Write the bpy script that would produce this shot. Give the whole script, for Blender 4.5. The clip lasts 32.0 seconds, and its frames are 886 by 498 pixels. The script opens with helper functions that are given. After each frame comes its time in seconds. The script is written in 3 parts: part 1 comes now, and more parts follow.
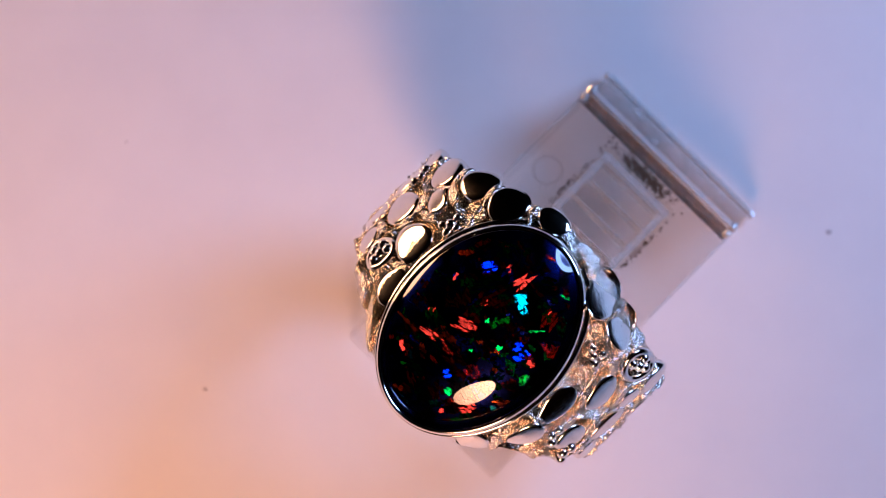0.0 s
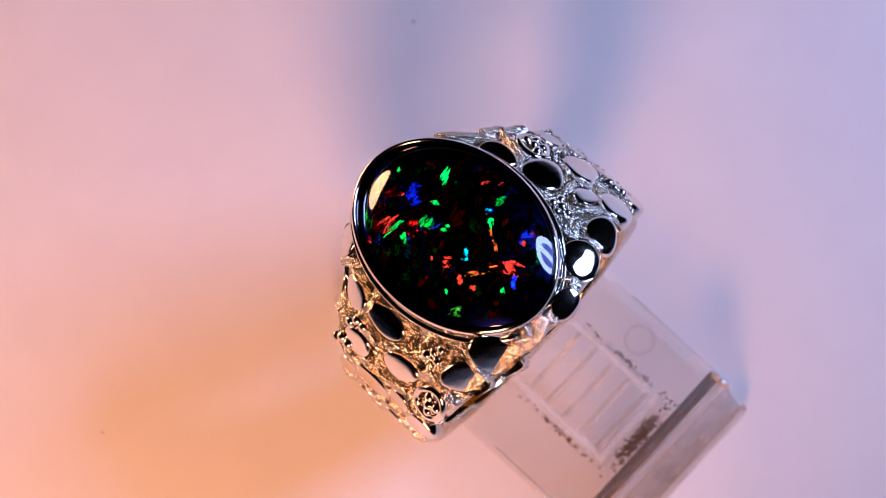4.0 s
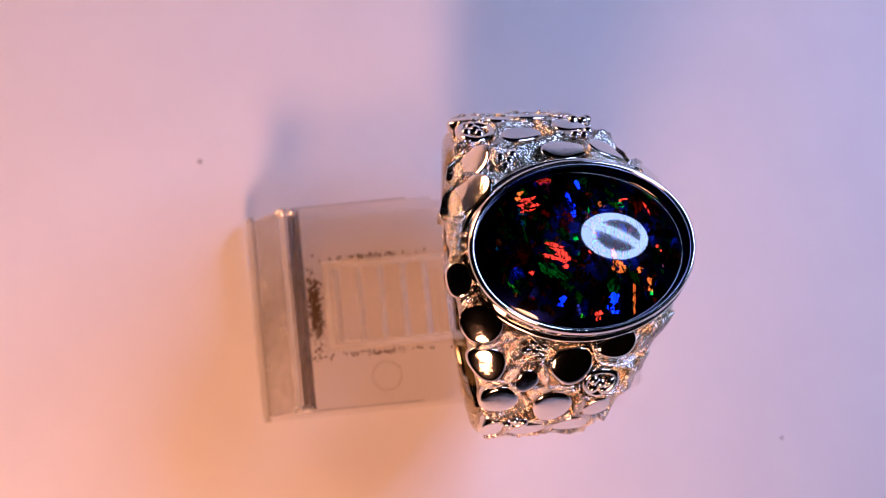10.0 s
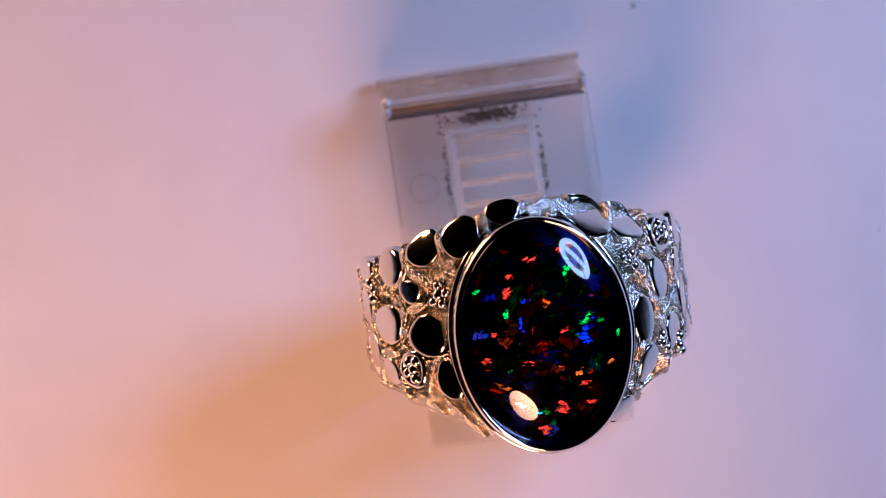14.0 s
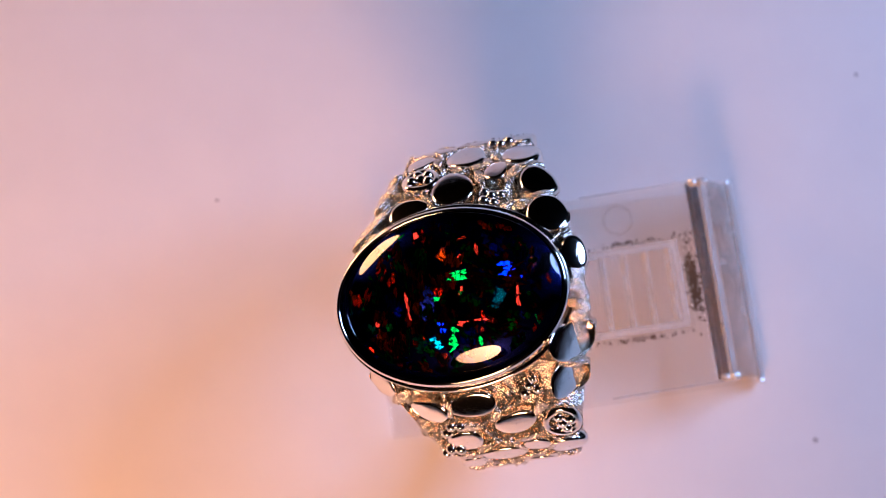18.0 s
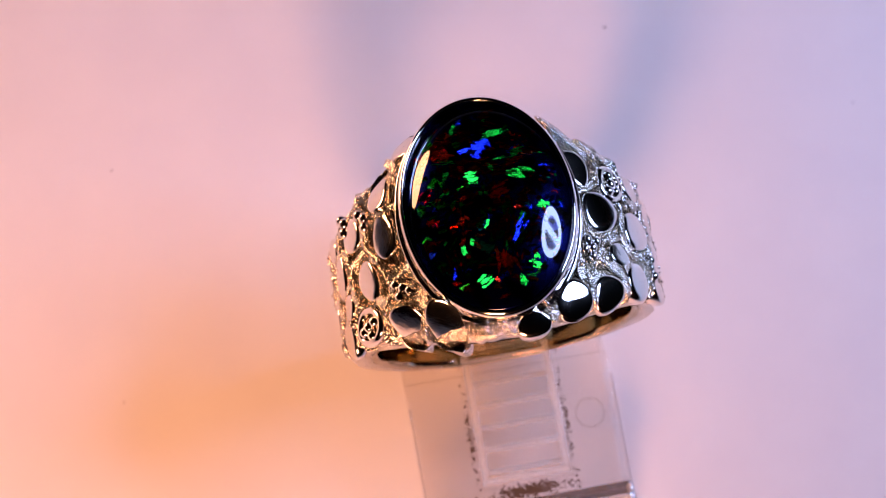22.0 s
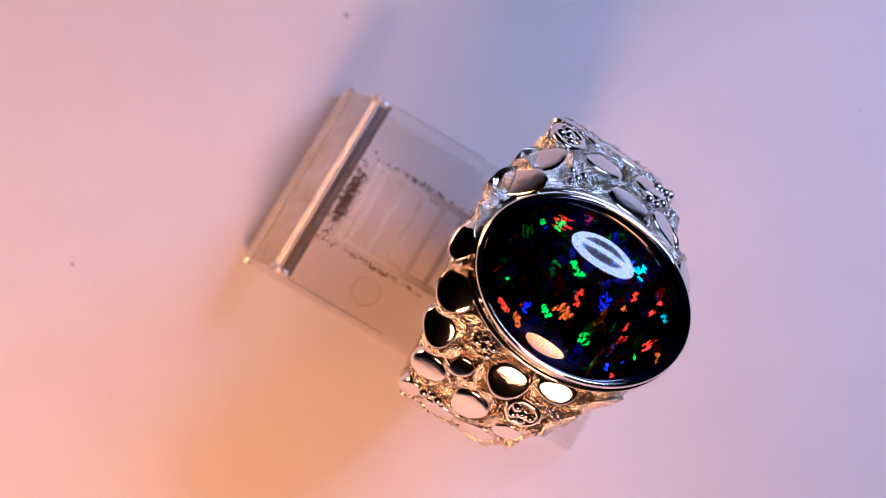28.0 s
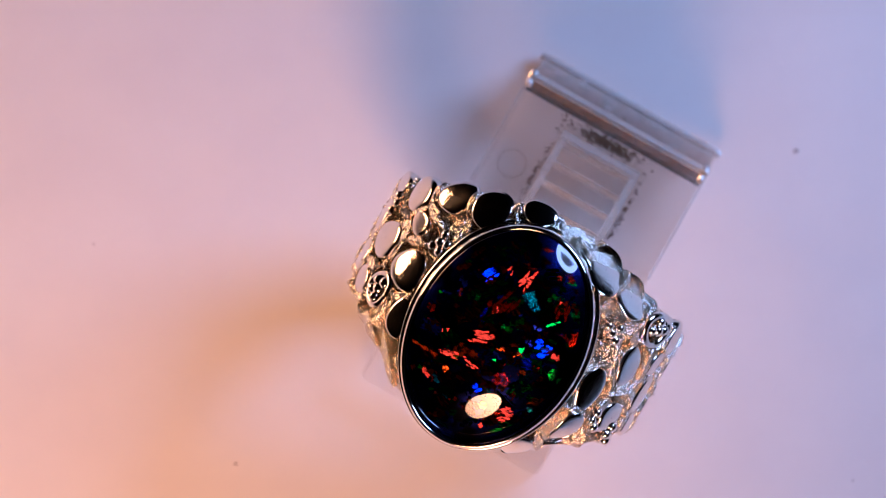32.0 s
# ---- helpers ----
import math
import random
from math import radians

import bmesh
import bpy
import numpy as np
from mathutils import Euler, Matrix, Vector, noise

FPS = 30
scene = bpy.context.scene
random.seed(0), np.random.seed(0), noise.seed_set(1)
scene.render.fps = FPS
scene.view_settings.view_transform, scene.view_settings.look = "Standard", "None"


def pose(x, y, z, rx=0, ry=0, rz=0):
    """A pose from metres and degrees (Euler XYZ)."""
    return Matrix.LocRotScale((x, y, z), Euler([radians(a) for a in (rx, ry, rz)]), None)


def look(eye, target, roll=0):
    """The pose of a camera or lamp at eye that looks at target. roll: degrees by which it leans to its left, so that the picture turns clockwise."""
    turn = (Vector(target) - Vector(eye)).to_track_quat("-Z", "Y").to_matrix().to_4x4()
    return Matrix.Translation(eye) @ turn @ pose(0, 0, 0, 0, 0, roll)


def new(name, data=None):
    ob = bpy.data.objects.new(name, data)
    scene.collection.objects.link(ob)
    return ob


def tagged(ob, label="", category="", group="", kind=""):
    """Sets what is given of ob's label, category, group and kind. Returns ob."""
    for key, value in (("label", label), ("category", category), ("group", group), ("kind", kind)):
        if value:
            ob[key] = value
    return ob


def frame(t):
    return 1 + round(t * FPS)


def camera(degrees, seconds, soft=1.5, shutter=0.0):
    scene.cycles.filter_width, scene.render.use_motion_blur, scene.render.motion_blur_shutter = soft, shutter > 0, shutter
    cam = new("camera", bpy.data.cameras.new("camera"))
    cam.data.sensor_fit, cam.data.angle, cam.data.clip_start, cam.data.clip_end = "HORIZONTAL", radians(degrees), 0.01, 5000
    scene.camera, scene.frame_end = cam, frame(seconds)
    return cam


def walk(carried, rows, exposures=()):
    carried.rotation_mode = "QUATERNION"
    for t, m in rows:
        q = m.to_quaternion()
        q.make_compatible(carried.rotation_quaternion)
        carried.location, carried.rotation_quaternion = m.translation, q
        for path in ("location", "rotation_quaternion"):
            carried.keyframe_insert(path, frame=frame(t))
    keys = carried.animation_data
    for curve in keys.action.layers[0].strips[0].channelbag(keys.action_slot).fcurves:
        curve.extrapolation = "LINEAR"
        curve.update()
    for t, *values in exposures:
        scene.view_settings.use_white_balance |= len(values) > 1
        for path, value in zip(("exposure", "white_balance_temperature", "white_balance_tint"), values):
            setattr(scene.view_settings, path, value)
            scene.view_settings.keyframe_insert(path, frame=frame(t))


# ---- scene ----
cam = camera(16.0, 32.0, soft=0.55)
EYE = (-0.01016, -0.02816, 0.25417)
AIM = (-0.00517, 0.00307, 0.012)
walk(cam, [(0.0, look(EYE, AIM, 8.88)), (32.0, look(EYE, AIM, 8.88))], exposures=[(0.0, -0.12, 5550.0, -7.0), (1.5, -0.25, 5300.0, -9.0), (2.2, -0.25, 5350.0, -7.0), (3.0, -0.15, 5700.0, -3.0), (4.0, -0.0, 6250.0, 3.0), (7.0, -0.06, 6050.0, 2.0), (8.0, -0.13, 5900.0, -3.0), (10.0, -0.03, 6050.0, 3.0), (12.0, -0.1, 5900.0, -2.0), (14.0, -0.22, 5700.0, -3.0), (17.0, -0.09, 5700.0, -8.0), (18.0, -0.03, 5850.0, -8.0), (20.0, 0.05, 6200.0, 3.0), (21.0, 0.13, 6450.0, 4.0), (22.0, 0.12, 6550.0, 4.0), (23.0, -0.02, 6300.0, 0.0), (24.0, -0.05, 6200.0, -1.0), (25.5, -0.02, 6250.0, 1.0), (28.0, -0.01, 6250.0, 3.0), (30.0, -0.06, 5950.0, -2.0), (31.0, -0.1, 5800.0, -4.0), (32.0, -0.1, 5700.0, -5.0)])
cam.data.dof.use_dof = True
cam.data.dof.focus_distance = 0.2335
cam.data.dof.aperture_fstop = 38.0

MM = 0.001

# ---- light ----
world = bpy.data.worlds.new("dim_room")
world.use_nodes = True
world.node_tree.nodes["Background"].inputs[0].default_value = (0.62, 0.60, 0.70, 1)
world.node_tree.nodes["Background"].inputs[1].default_value = 0.02
scene.world = world


def direction(azimuth, elevation, distance):
    a, e = radians(azimuth), radians(elevation)
    return Vector((math.cos(a) * math.cos(e), math.sin(a) * math.cos(e), math.sin(e))) * distance


def disc_light(name, azimuth, elevation, distance, size, tall, watts, colour, aim, beam):
    data = bpy.data.lights.new(name, "AREA")
    data.shape, data.size, data.size_y, data.energy, data.color = "ELLIPSE", size, tall, watts, colour
    data.spread = radians(beam)
    ob = new(name, data)
    ob.matrix_world = look(direction(azimuth, elevation, distance), aim)
    return ob


disc_light("warm_side_lamp", 146.5, 8, 0.20, 0.100, 0.046, 0.117, (1.0, 0.43, 0.215), (-0.03, -0.01, 0.0), 110)
disc_light("warm_front_lamp", 262.5, 35, 0.165, 0.060, 0.056, 0.076, (1.0, 0.405, 0.23), (-0.042, -0.026, 0.0), 74)

# ---- materials ----


def material(name):
    m = bpy.data.materials.new(name)
    m.use_nodes = True
    return m, m.node_tree.nodes, m.node_tree.links, m.node_tree.nodes["Principled BSDF"]


def node(nodes, kind, **inputs):
    n = nodes.new(kind)
    for key, value in inputs.items():
        n.inputs[key.replace("_", " ")].default_value = value
    return n


def paper_material():
    m, ns, ln, b = material("white_paper")
    co = ns.new("ShaderNodeTexCoord")
    fine = node(ns, "ShaderNodeTexNoise", Scale=2600.0, Detail=4.0)
    broad = node(ns, "ShaderNodeTexNoise", Scale=170.0, Detail=6.0)
    ramp = ns.new("ShaderNodeValToRGB")
    ramp.color_ramp.elements[0].position, ramp.color_ramp.elements[0].color = 0.3, (0.735, 0.725, 0.725, 1)
    ramp.color_ramp.elements[1].position, ramp.color_ramp.elements[1].color = 0.7, (0.765, 0.755, 0.745, 1)
    bump = node(ns, "ShaderNodeBump", Strength=0.15, Distance=0.00005)
    ln.new(co.outputs["Object"], fine.inputs["Vector"])
    ln.new(co.outputs["Object"], broad.inputs["Vector"])
    ln.new(broad.outputs["Fac"], ramp.inputs["Fac"])
    ln.new(ramp.outputs["Color"], b.inputs["Base Color"])
    ln.new(fine.outputs["Fac"], bump.inputs["Height"])
    ln.new(bump.outputs["Normal"], b.inputs["Normal"])
    b.inputs["Roughness"].default_value = 0.75
    b.inputs["Specular IOR Level"].default_value = 0.25
    return m


def silver_material(name, rough, scale, strength, tint=(0.86, 0.83, 0.79, 1), depth=0.00016):
    m, ns, ln, b = material(name)
    co = ns.new("ShaderNodeTexCoord")
    grain = node(ns, "ShaderNodeTexNoise", Scale=scale, Detail=5.0, Roughness=0.6)
    wear = node(ns, "ShaderNodeTexNoise", Scale=420.0, Detail=3.0)
    spread = node(ns, "ShaderNodeMapRange", To_Min=rough * 0.6, To_Max=rough * 1.5)
    bump = node(ns, "ShaderNodeBump", Strength=strength, Distance=depth)
    ln.new(co.outputs["Object"], grain.inputs["Vector"])
    ln.new(co.outputs["Object"], wear.inputs["Vector"])
    ln.new(wear.outputs["Fac"], spread.inputs["Value"])
    ln.new(spread.outputs["Result"], b.inputs["Roughness"])
    ln.new(grain.outputs["Fac"], bump.inputs["Height"])
    ln.new(bump.outputs["Normal"], b.inputs["Normal"])
    b.inputs["Base Color"].default_value = tint
    b.inputs["Metallic"].default_value = 1.0
    return m


def acrylic_material(name, clear, rough, tint=(0.96, 0.95, 0.93, 1), bumps=0.1, frost=0.0):
    """Clear plastic: part of the light goes straight through, the rest is refracted and mirrored."""
    m, ns, ln, b = material(name)
    out = ns["Material Output"]
    b.inputs["Base Color"].default_value = tint
    b.inputs["Roughness"].default_value = rough
    b.inputs["IOR"].default_value = 1.49
    b.inputs["Transmission Weight"].default_value = 1.0 - frost
    co = ns.new("ShaderNodeTexCoord")
    wave = node(ns, "ShaderNodeTexNoise", Scale=300.0, Detail=3.0)
    bump = node(ns, "ShaderNodeBump", Strength=bumps, Distance=0.0003)
    ln.new(co.outputs["Object"], wave.inputs["Vector"])
    ln.new(wave.outputs["Fac"], bump.inputs["Height"])
    ln.new(bump.outputs["Normal"], b.inputs["Normal"])
    through_part = ns.new("ShaderNodeBsdfTransparent")
    through_part.inputs[0].default_value = tint
    mix = ns.new("ShaderNodeMixShader")
    mix.inputs[0].default_value = 1.0 - clear
    ln.new(through_part.outputs[0], mix.inputs[1])
    ln.new(b.outputs[0], mix.inputs[2])
    ln.new(mix.outputs[0], out.inputs["Surface"])
    return m


def smudged_material(name, least, most, scale):
    """Scuffed clear plastic with a broken film of grey dirt."""
    m, ns, ln, b = material(name)
    out = ns["Material Output"]
    co = ns.new("ShaderNodeTexCoord")
    blot = node(ns, "ShaderNodeTexNoise", Scale=scale, Detail=5.0, Roughness=0.65)
    ln.new(co.outputs["Object"], blot.inputs["Vector"])
    cover = node(ns, "ShaderNodeMapRange", From_Min=0.35, From_Max=0.72, To_Min=least, To_Max=most)
    ln.new(blot.outputs["Fac"], cover.inputs["Value"])
    bump = node(ns, "ShaderNodeBump", Strength=0.5, Distance=0.0001)
    ln.new(blot.outputs["Fac"], bump.inputs["Height"])
    ln.new(bump.outputs["Normal"], b.inputs["Normal"])
    b.inputs["Base Color"].default_value = (0.62, 0.59, 0.57, 1)
    b.inputs["Roughness"].default_value = 0.35
    clear = ns.new("ShaderNodeBsdfTransparent")
    clear.inputs[0].default_value = (0.90, 0.89, 0.88, 1)
    mix = ns.new("ShaderNodeMixShader")
    ln.new(cover.outputs["Result"], mix.inputs[0])
    ln.new(clear.outputs[0], mix.inputs[1])
    ln.new(b.outputs[0], mix.inputs[2])
    ln.new(mix.outputs[0], out.inputs["Surface"])
    return m


def glint_material(name, clear, rough):
    """Part-metal, faceted finish that stands for lamplight mirrored inside clear plastic."""
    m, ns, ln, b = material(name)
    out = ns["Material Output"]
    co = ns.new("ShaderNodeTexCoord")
    glints = node(ns, "ShaderNodeTexVoronoi", Scale=2200.0)
    ln.new(co.outputs["Object"], glints.inputs["Vector"])
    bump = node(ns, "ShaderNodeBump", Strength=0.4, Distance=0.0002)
    ln.new(glints.outputs["Distance"], bump.inputs["Height"])
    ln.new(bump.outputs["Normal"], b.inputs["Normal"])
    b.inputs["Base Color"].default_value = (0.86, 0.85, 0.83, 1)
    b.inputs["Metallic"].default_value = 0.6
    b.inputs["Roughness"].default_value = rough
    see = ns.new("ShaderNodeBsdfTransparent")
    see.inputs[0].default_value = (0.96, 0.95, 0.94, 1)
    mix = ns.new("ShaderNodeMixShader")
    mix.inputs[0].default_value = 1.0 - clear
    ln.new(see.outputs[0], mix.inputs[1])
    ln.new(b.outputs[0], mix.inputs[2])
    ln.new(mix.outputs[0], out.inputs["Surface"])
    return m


def plain_material(name, colour, rough, scale=60.0, vary=0.25):
    m, ns, ln, b = material(name)
    co = ns.new("ShaderNodeTexCoord")
    noise_tex = node(ns, "ShaderNodeTexNoise", Scale=scale, Detail=4.0)
    ramp = ns.new("ShaderNodeValToRGB")
    ramp.color_ramp.elements[0].color = (*[c * (1 - vary) for c in colour], 1)
    ramp.color_ramp.elements[1].color = (*[min(1, c * (1 + vary)) for c in colour], 1)
    ln.new(co.outputs["Object"], noise_tex.inputs["Vector"])
    ln.new(noise_tex.outputs["Fac"], ramp.inputs["Fac"])
    ln.new(ramp.outputs["Color"], b.inputs["Base Color"])
    b.inputs["Roughness"].default_value = rough
    return m


def glow_material(name, colour, strength):
    m, ns, ln, b = material(name)
    b.inputs["Base Color"].default_value = (0.8, 0.8, 0.8, 1)
    b.inputs["Emission Color"].default_value = (*colour, 1)
    b.inputs["Emission Strength"].default_value = strength
    return m


def opal_material():
    """Black opal under a clear polish: scattered flakes, each a small coloured mirror with its own tilt."""
    m, ns, ln, b = material("black_opal")
    co = ns.new("ShaderNodeTexCoord")
    geo = ns.new("ShaderNodeNewGeometry")
    mm = ns.new("ShaderNodeVectorMath")
    mm.operation = "MULTIPLY"
    mm.inputs[1].default_value = (1000, 1000, 0)
    ln.new(co.outputs["Object"], mm.inputs[0])
    ripple = node(ns, "ShaderNodeTexNoise", Scale=0.9, Detail=4.0, Roughness=0.65)
    ln.new(mm.outputs[0], ripple.inputs["Vector"])
    shift = ns.new("ShaderNodeVectorMath")
    shift.operation = "MULTIPLY_ADD"
    shift.inputs[1].default_value = (1.5, 1.5, 0)
    ln.new(ripple.outputs["Color"], shift.inputs[0])
    ln.new(mm.outputs[0], shift.inputs[2])

    def flakes(size, stretch, threshold, offset):
        place = ns.new("ShaderNodeMapping")
        place.inputs["Scale"].default_value = (1 / size, 1 / (size * stretch), 1)
        place.inputs["Location"].default_value = (offset, offset * 1.7, 0)
        place.inputs["Rotation"].default_value = (0, 0, 0.6 + offset)
        ln.new(shift.outputs[0], place.inputs["Vector"])
        cell = node(ns, "ShaderNodeTexVoronoi", Scale=1.0)
        cell.voronoi_dimensions = "2D"
        ln.new(place.outputs[0], cell.inputs["Vector"])
        parts = ns.new("ShaderNodeSeparateColor")
        ln.new(cell.outputs["Color"], parts.inputs[0])
        near = node(ns, "ShaderNodeMath")
        near.operation = "LESS_THAN"
        near.inputs[1].default_value = 0.5
        ln.new(cell.outputs["Distance"], near.inputs[0])
        some = node(ns, "ShaderNodeMath")
        some.operation = "GREATER_THAN"
        some.inputs[1].default_value = threshold
        ln.new(parts.outputs[2], some.inputs[0])
        mask = node(ns, "ShaderNodeMath")
        mask.operation = "MULTIPLY"
        ln.new(near.outputs[0], mask.inputs[0])
        ln.new(some.outputs[0], mask.inputs[1])
        return cell, parts, mask

    big, big_parts, big_mask = flakes(1.45, 0.6, 0.56, 0.37)
    small, small_parts, small_mask = flakes(0.75, 0.5, 0.62, 0.11)
    pick = ns.new("ShaderNodeMix")
    pick.data_type = "RGBA"
    ln.new(big_mask.outputs[0], pick.inputs["Factor"])
    ln.new(small.outputs["Color"], pick.inputs[6])
    ln.new(big.outputs["Color"], pick.inputs[7])
    any_mask = node(ns, "ShaderNodeMath")
    any_mask.operation = "MAXIMUM"
    ln.new(big_mask.outputs[0], any_mask.inputs[0])
    ln.new(small_mask.outputs[0], any_mask.inputs[1])
    # the flake's tilt
    tilt = ns.new("ShaderNodeVectorMath")
    tilt.operation = "MULTIPLY_ADD"
    tilt.inputs[1].default_value = (1.1, 1.1, 0)
    tilt.inputs[2].default_value = (-0.55, -0.55, 0)
    ln.new(pick.outputs[2], tilt.inputs[0])
    turn = ns.new("ShaderNodeVectorTransform")
    turn.vector_type, turn.convert_from, turn.convert_to = "NORMAL", "OBJECT", "WORLD"
    turn.vector_type = "VECTOR"
    ln.new(tilt.outputs[0], turn.inputs[0])
    lean = ns.new("ShaderNodeVectorMath")
    lean.operation = "ADD"
    ln.new(geo.outputs["Normal"], lean.inputs[0])
    ln.new(turn.outputs[0], lean.inputs[1])
    unit = ns.new("ShaderNodeVectorMath")
    unit.operation = "NORMALIZE"
    ln.new(lean.outputs[0], unit.inputs[0])
    # the flake's colour
    hue_parts = ns.new("ShaderNodeSeparateColor")
    ln.new(pick.outputs[2], hue_parts.inputs[0])
    hue = node(ns, "ShaderNodeMath")
    hue.operation = "MULTIPLY_ADD"
    hue.inputs[1].default_value = 7.3
    ln.new(hue_parts.outputs[2], hue.inputs[0])
    ln.new(hue_parts.outputs[1], hue.inputs[2])
    wrap = node(ns, "ShaderNodeMath")
    wrap.operation = "FRACT"
    ln.new(hue.outputs[0], wrap.inputs[0])
    ramp = ns.new("ShaderNodeValToRGB")
    ramp.color_ramp.interpolation = "CONSTANT"
    stops = [(0.0, (0.95, 0.03, 0.01)), (0.34, (0.95, 0.16, 0.02)), (0.48, (0.04, 0.85, 0.08)), (0.66, (0.02, 0.45, 0.45)), (0.76, (0.02, 0.05, 0.95))]
    while len(ramp.color_ramp.elements) < len(stops):
        ramp.color_ramp.elements.new(0.5)
    for e, (p, c) in zip(ramp.color_ramp.elements, stops):
        e.position, e.color = p, (*c, 1)
    ln.new(wrap.outputs[0], ramp.inputs["Fac"])
    # black rim without flakes, streaks inside a flake
    rim = ns.new("ShaderNodeVectorMath")
    rim.operation = "MULTIPLY"
    rim.inputs[1].default_value = (1000 / 5.5, 1000 / 7.7, 0)
    ln.new(co.outputs["Object"], rim.inputs[0])
    far = ns.new("ShaderNodeVectorMath")
    far.operation = "LENGTH"
    ln.new(rim.outputs[0], far.inputs[0])
    inside = node(ns, "ShaderNodeMath")
    inside.operation = "LESS_THAN"
    inside.inputs[1].default_value = 1.0
    ln.new(far.outputs["Value"], inside.inputs[0])
    patch = node(ns, "ShaderNodeTexNoise", Scale=0.42, Detail=2.0)
    ln.new(mm.outputs[0], patch.inputs["Vector"])
    rich = node(ns, "ShaderNodeMapRange", From_Min=0.43, From_Max=0.51)
    ln.new(patch.outputs["Fac"], rich.inputs["Value"])
    grouped = node(ns, "ShaderNodeMath")
    grouped.operation = "MULTIPLY"
    ln.new(rich.outputs["Result"], grouped.inputs[0])
    ln.new(any_mask.outputs[0], grouped.inputs[1])
    keep = node(ns, "ShaderNodeMath")
    keep.operation = "MULTIPLY"
    ln.new(inside.outputs[0], keep.inputs[0])
    ln.new(grouped.outputs[0], keep.inputs[1])
    paint = ns.new("ShaderNodeMix")
    paint.data_type = "RGBA"
    haze = ns.new("ShaderNodeMix")
    haze.data_type = "RGBA"
    haze.inputs[6].default_value = (0.001, 0.001, 0.002, 1)
    haze.inputs[7].default_value = (0.002, 0.003, 0.035, 1)
    ln.new(rich.outputs["Result"], haze.inputs["Factor"])
    ln.new(haze.outputs[2], paint.inputs[6])
    ln.new(keep.outputs[0], paint.inputs["Factor"])
    streak_place = ns.new("ShaderNodeMapping")
    streak_place.inputs["Scale"].default_value = (2.2, 7.0, 1)
    streak_place.inputs["Rotation"].default_value = (0, 0, 0.5)
    ln.new(shift.outputs[0], streak_place.inputs["Vector"])
    streak = node(ns, "ShaderNodeTexNoise", Scale=1.0, Detail=3.0)
    ln.new(streak_place.outputs[0], streak.inputs["Vector"])
    level = node(ns, "ShaderNodeMapRange", From_Min=0.44, From_Max=0.56, To_Min=0.0, To_Max=0.14)
    ln.new(streak.outputs["Fac"], level.inputs["Value"])
    fade = ns.new("ShaderNodeVectorMath")
    fade.operation = "SCALE"
    ln.new(ramp.outputs["Color"], fade.inputs[0])
    ln.new(level.outputs["Result"], fade.inputs["Scale"])
    ln.new(fade.outputs[0], paint.inputs[7])
    ln.new(paint.outputs[2], b.inputs["Base Color"])
    face = ns.new("ShaderNodeMix")
    face.data_type = "VECTOR"
    ln.new(keep.outputs[0], face.inputs["Factor"])
    ln.new(geo.outputs["Normal"], face.inputs[4])
    ln.new(unit.outputs[0], face.inputs[5])
    ln.new(face.outputs[1], b.inputs["Normal"])
    b.inputs["Specular Tint"].default_value = (0.12, 0.12, 0.12, 1)
    b.inputs["Metallic"].default_value = 1.0
    b.inputs["Roughness"].default_value = 0.27
    b.inputs["Coat Weight"].default_value = 1.0
    b.inputs["Coat Roughness"].default_value = 0.015
    b.inputs["Coat IOR"].default_value = 1.62
    return m


PAPER = paper_material()
POLISHED = silver_material("polished_silver", 0.07, 900.0, 0.05)
NUGGET = silver_material("worn_polished_silver", 0.085, 1700.0, 0.10, tint=(0.88, 0.83, 0.76, 1))
CAST = silver_material("cast_grainy_silver", 0.15, 1900.0, 0.9, tint=(0.86, 0.79, 0.68, 1), depth=0.00032)
# Gold tint puts the mirrored warm lamplight into the lining's colour.
SHANK = silver_material("warmlit_polished_silver", 0.07, 700.0, 0.06, tint=(0.66, 0.55, 0.37, 1))
ACRYLIC = acrylic_material("clear_acrylic", 0.78, 0.02, tint=(0.982, 0.970, 0.955, 1))
ACRYLIC_RIB = acrylic_material("frosted_acrylic", 0.42, 0.2, bumps=0.4, frost=0.4)
ACRYLIC_EDGE = glint_material("edge_glint_acrylic", 0.5, 0.3)
ACRYLIC_GLINT = glint_material("corner_glint_acrylic", 0.1, 0.22)
# Grey tint stands for the dark that the clear groove mirrors.
ACRYLIC_TINGED = acrylic_material("dark_groove_acrylic", 0.30, 0.06, tint=(0.47, 0.44, 0.44, 1), bumps=0.2)
ACRYLIC_DIRTY = smudged_material("smudged_acrylic", 0.10, 0.36, 420.0)
OPAL = opal_material()
DIRT = plain_material("brown_grime", (0.085, 0.05, 0.026), 0.9, 3000.0, 0.6)
DUST = plain_material("grey_dust", (0.42, 0.40, 0.40), 0.9, 2000.0, 0.4)
PALE_BOUNCE = plain_material("pale_bounce_top", (0.62, 0.60, 0.58), 0.9, 800.0, 0.4)
DARK = plain_material("dark_wall_paint", (0.03, 0.03, 0.035), 0.9, 4.0, 0.2)
HOUSING = plain_material("black_lamp_metal", (0.02, 0.02, 0.022), 0.5, 90.0, 0.3)

# ---- building helpers ----


def part(name, bm, mat, parent=None, label="", smooth=False, bevel=0.0):
    if bevel:
        bmesh.ops.bevel(bm, geom=list(bm.edges), offset=bevel, segments=2, affect="EDGES", profile=0.5)
    me = bpy.data.meshes.new(name)
    bmesh.ops.recalc_face_normals(bm, faces=list(bm.faces))
    bm.to_mesh(me)
    bm.free()
    me.materials.append(mat)
    if smooth:
        me.shade_smooth()
    ob = new(name, me)
    if parent:
        ob.parent = parent
    if label:
        tagged(ob, label)
    return ob


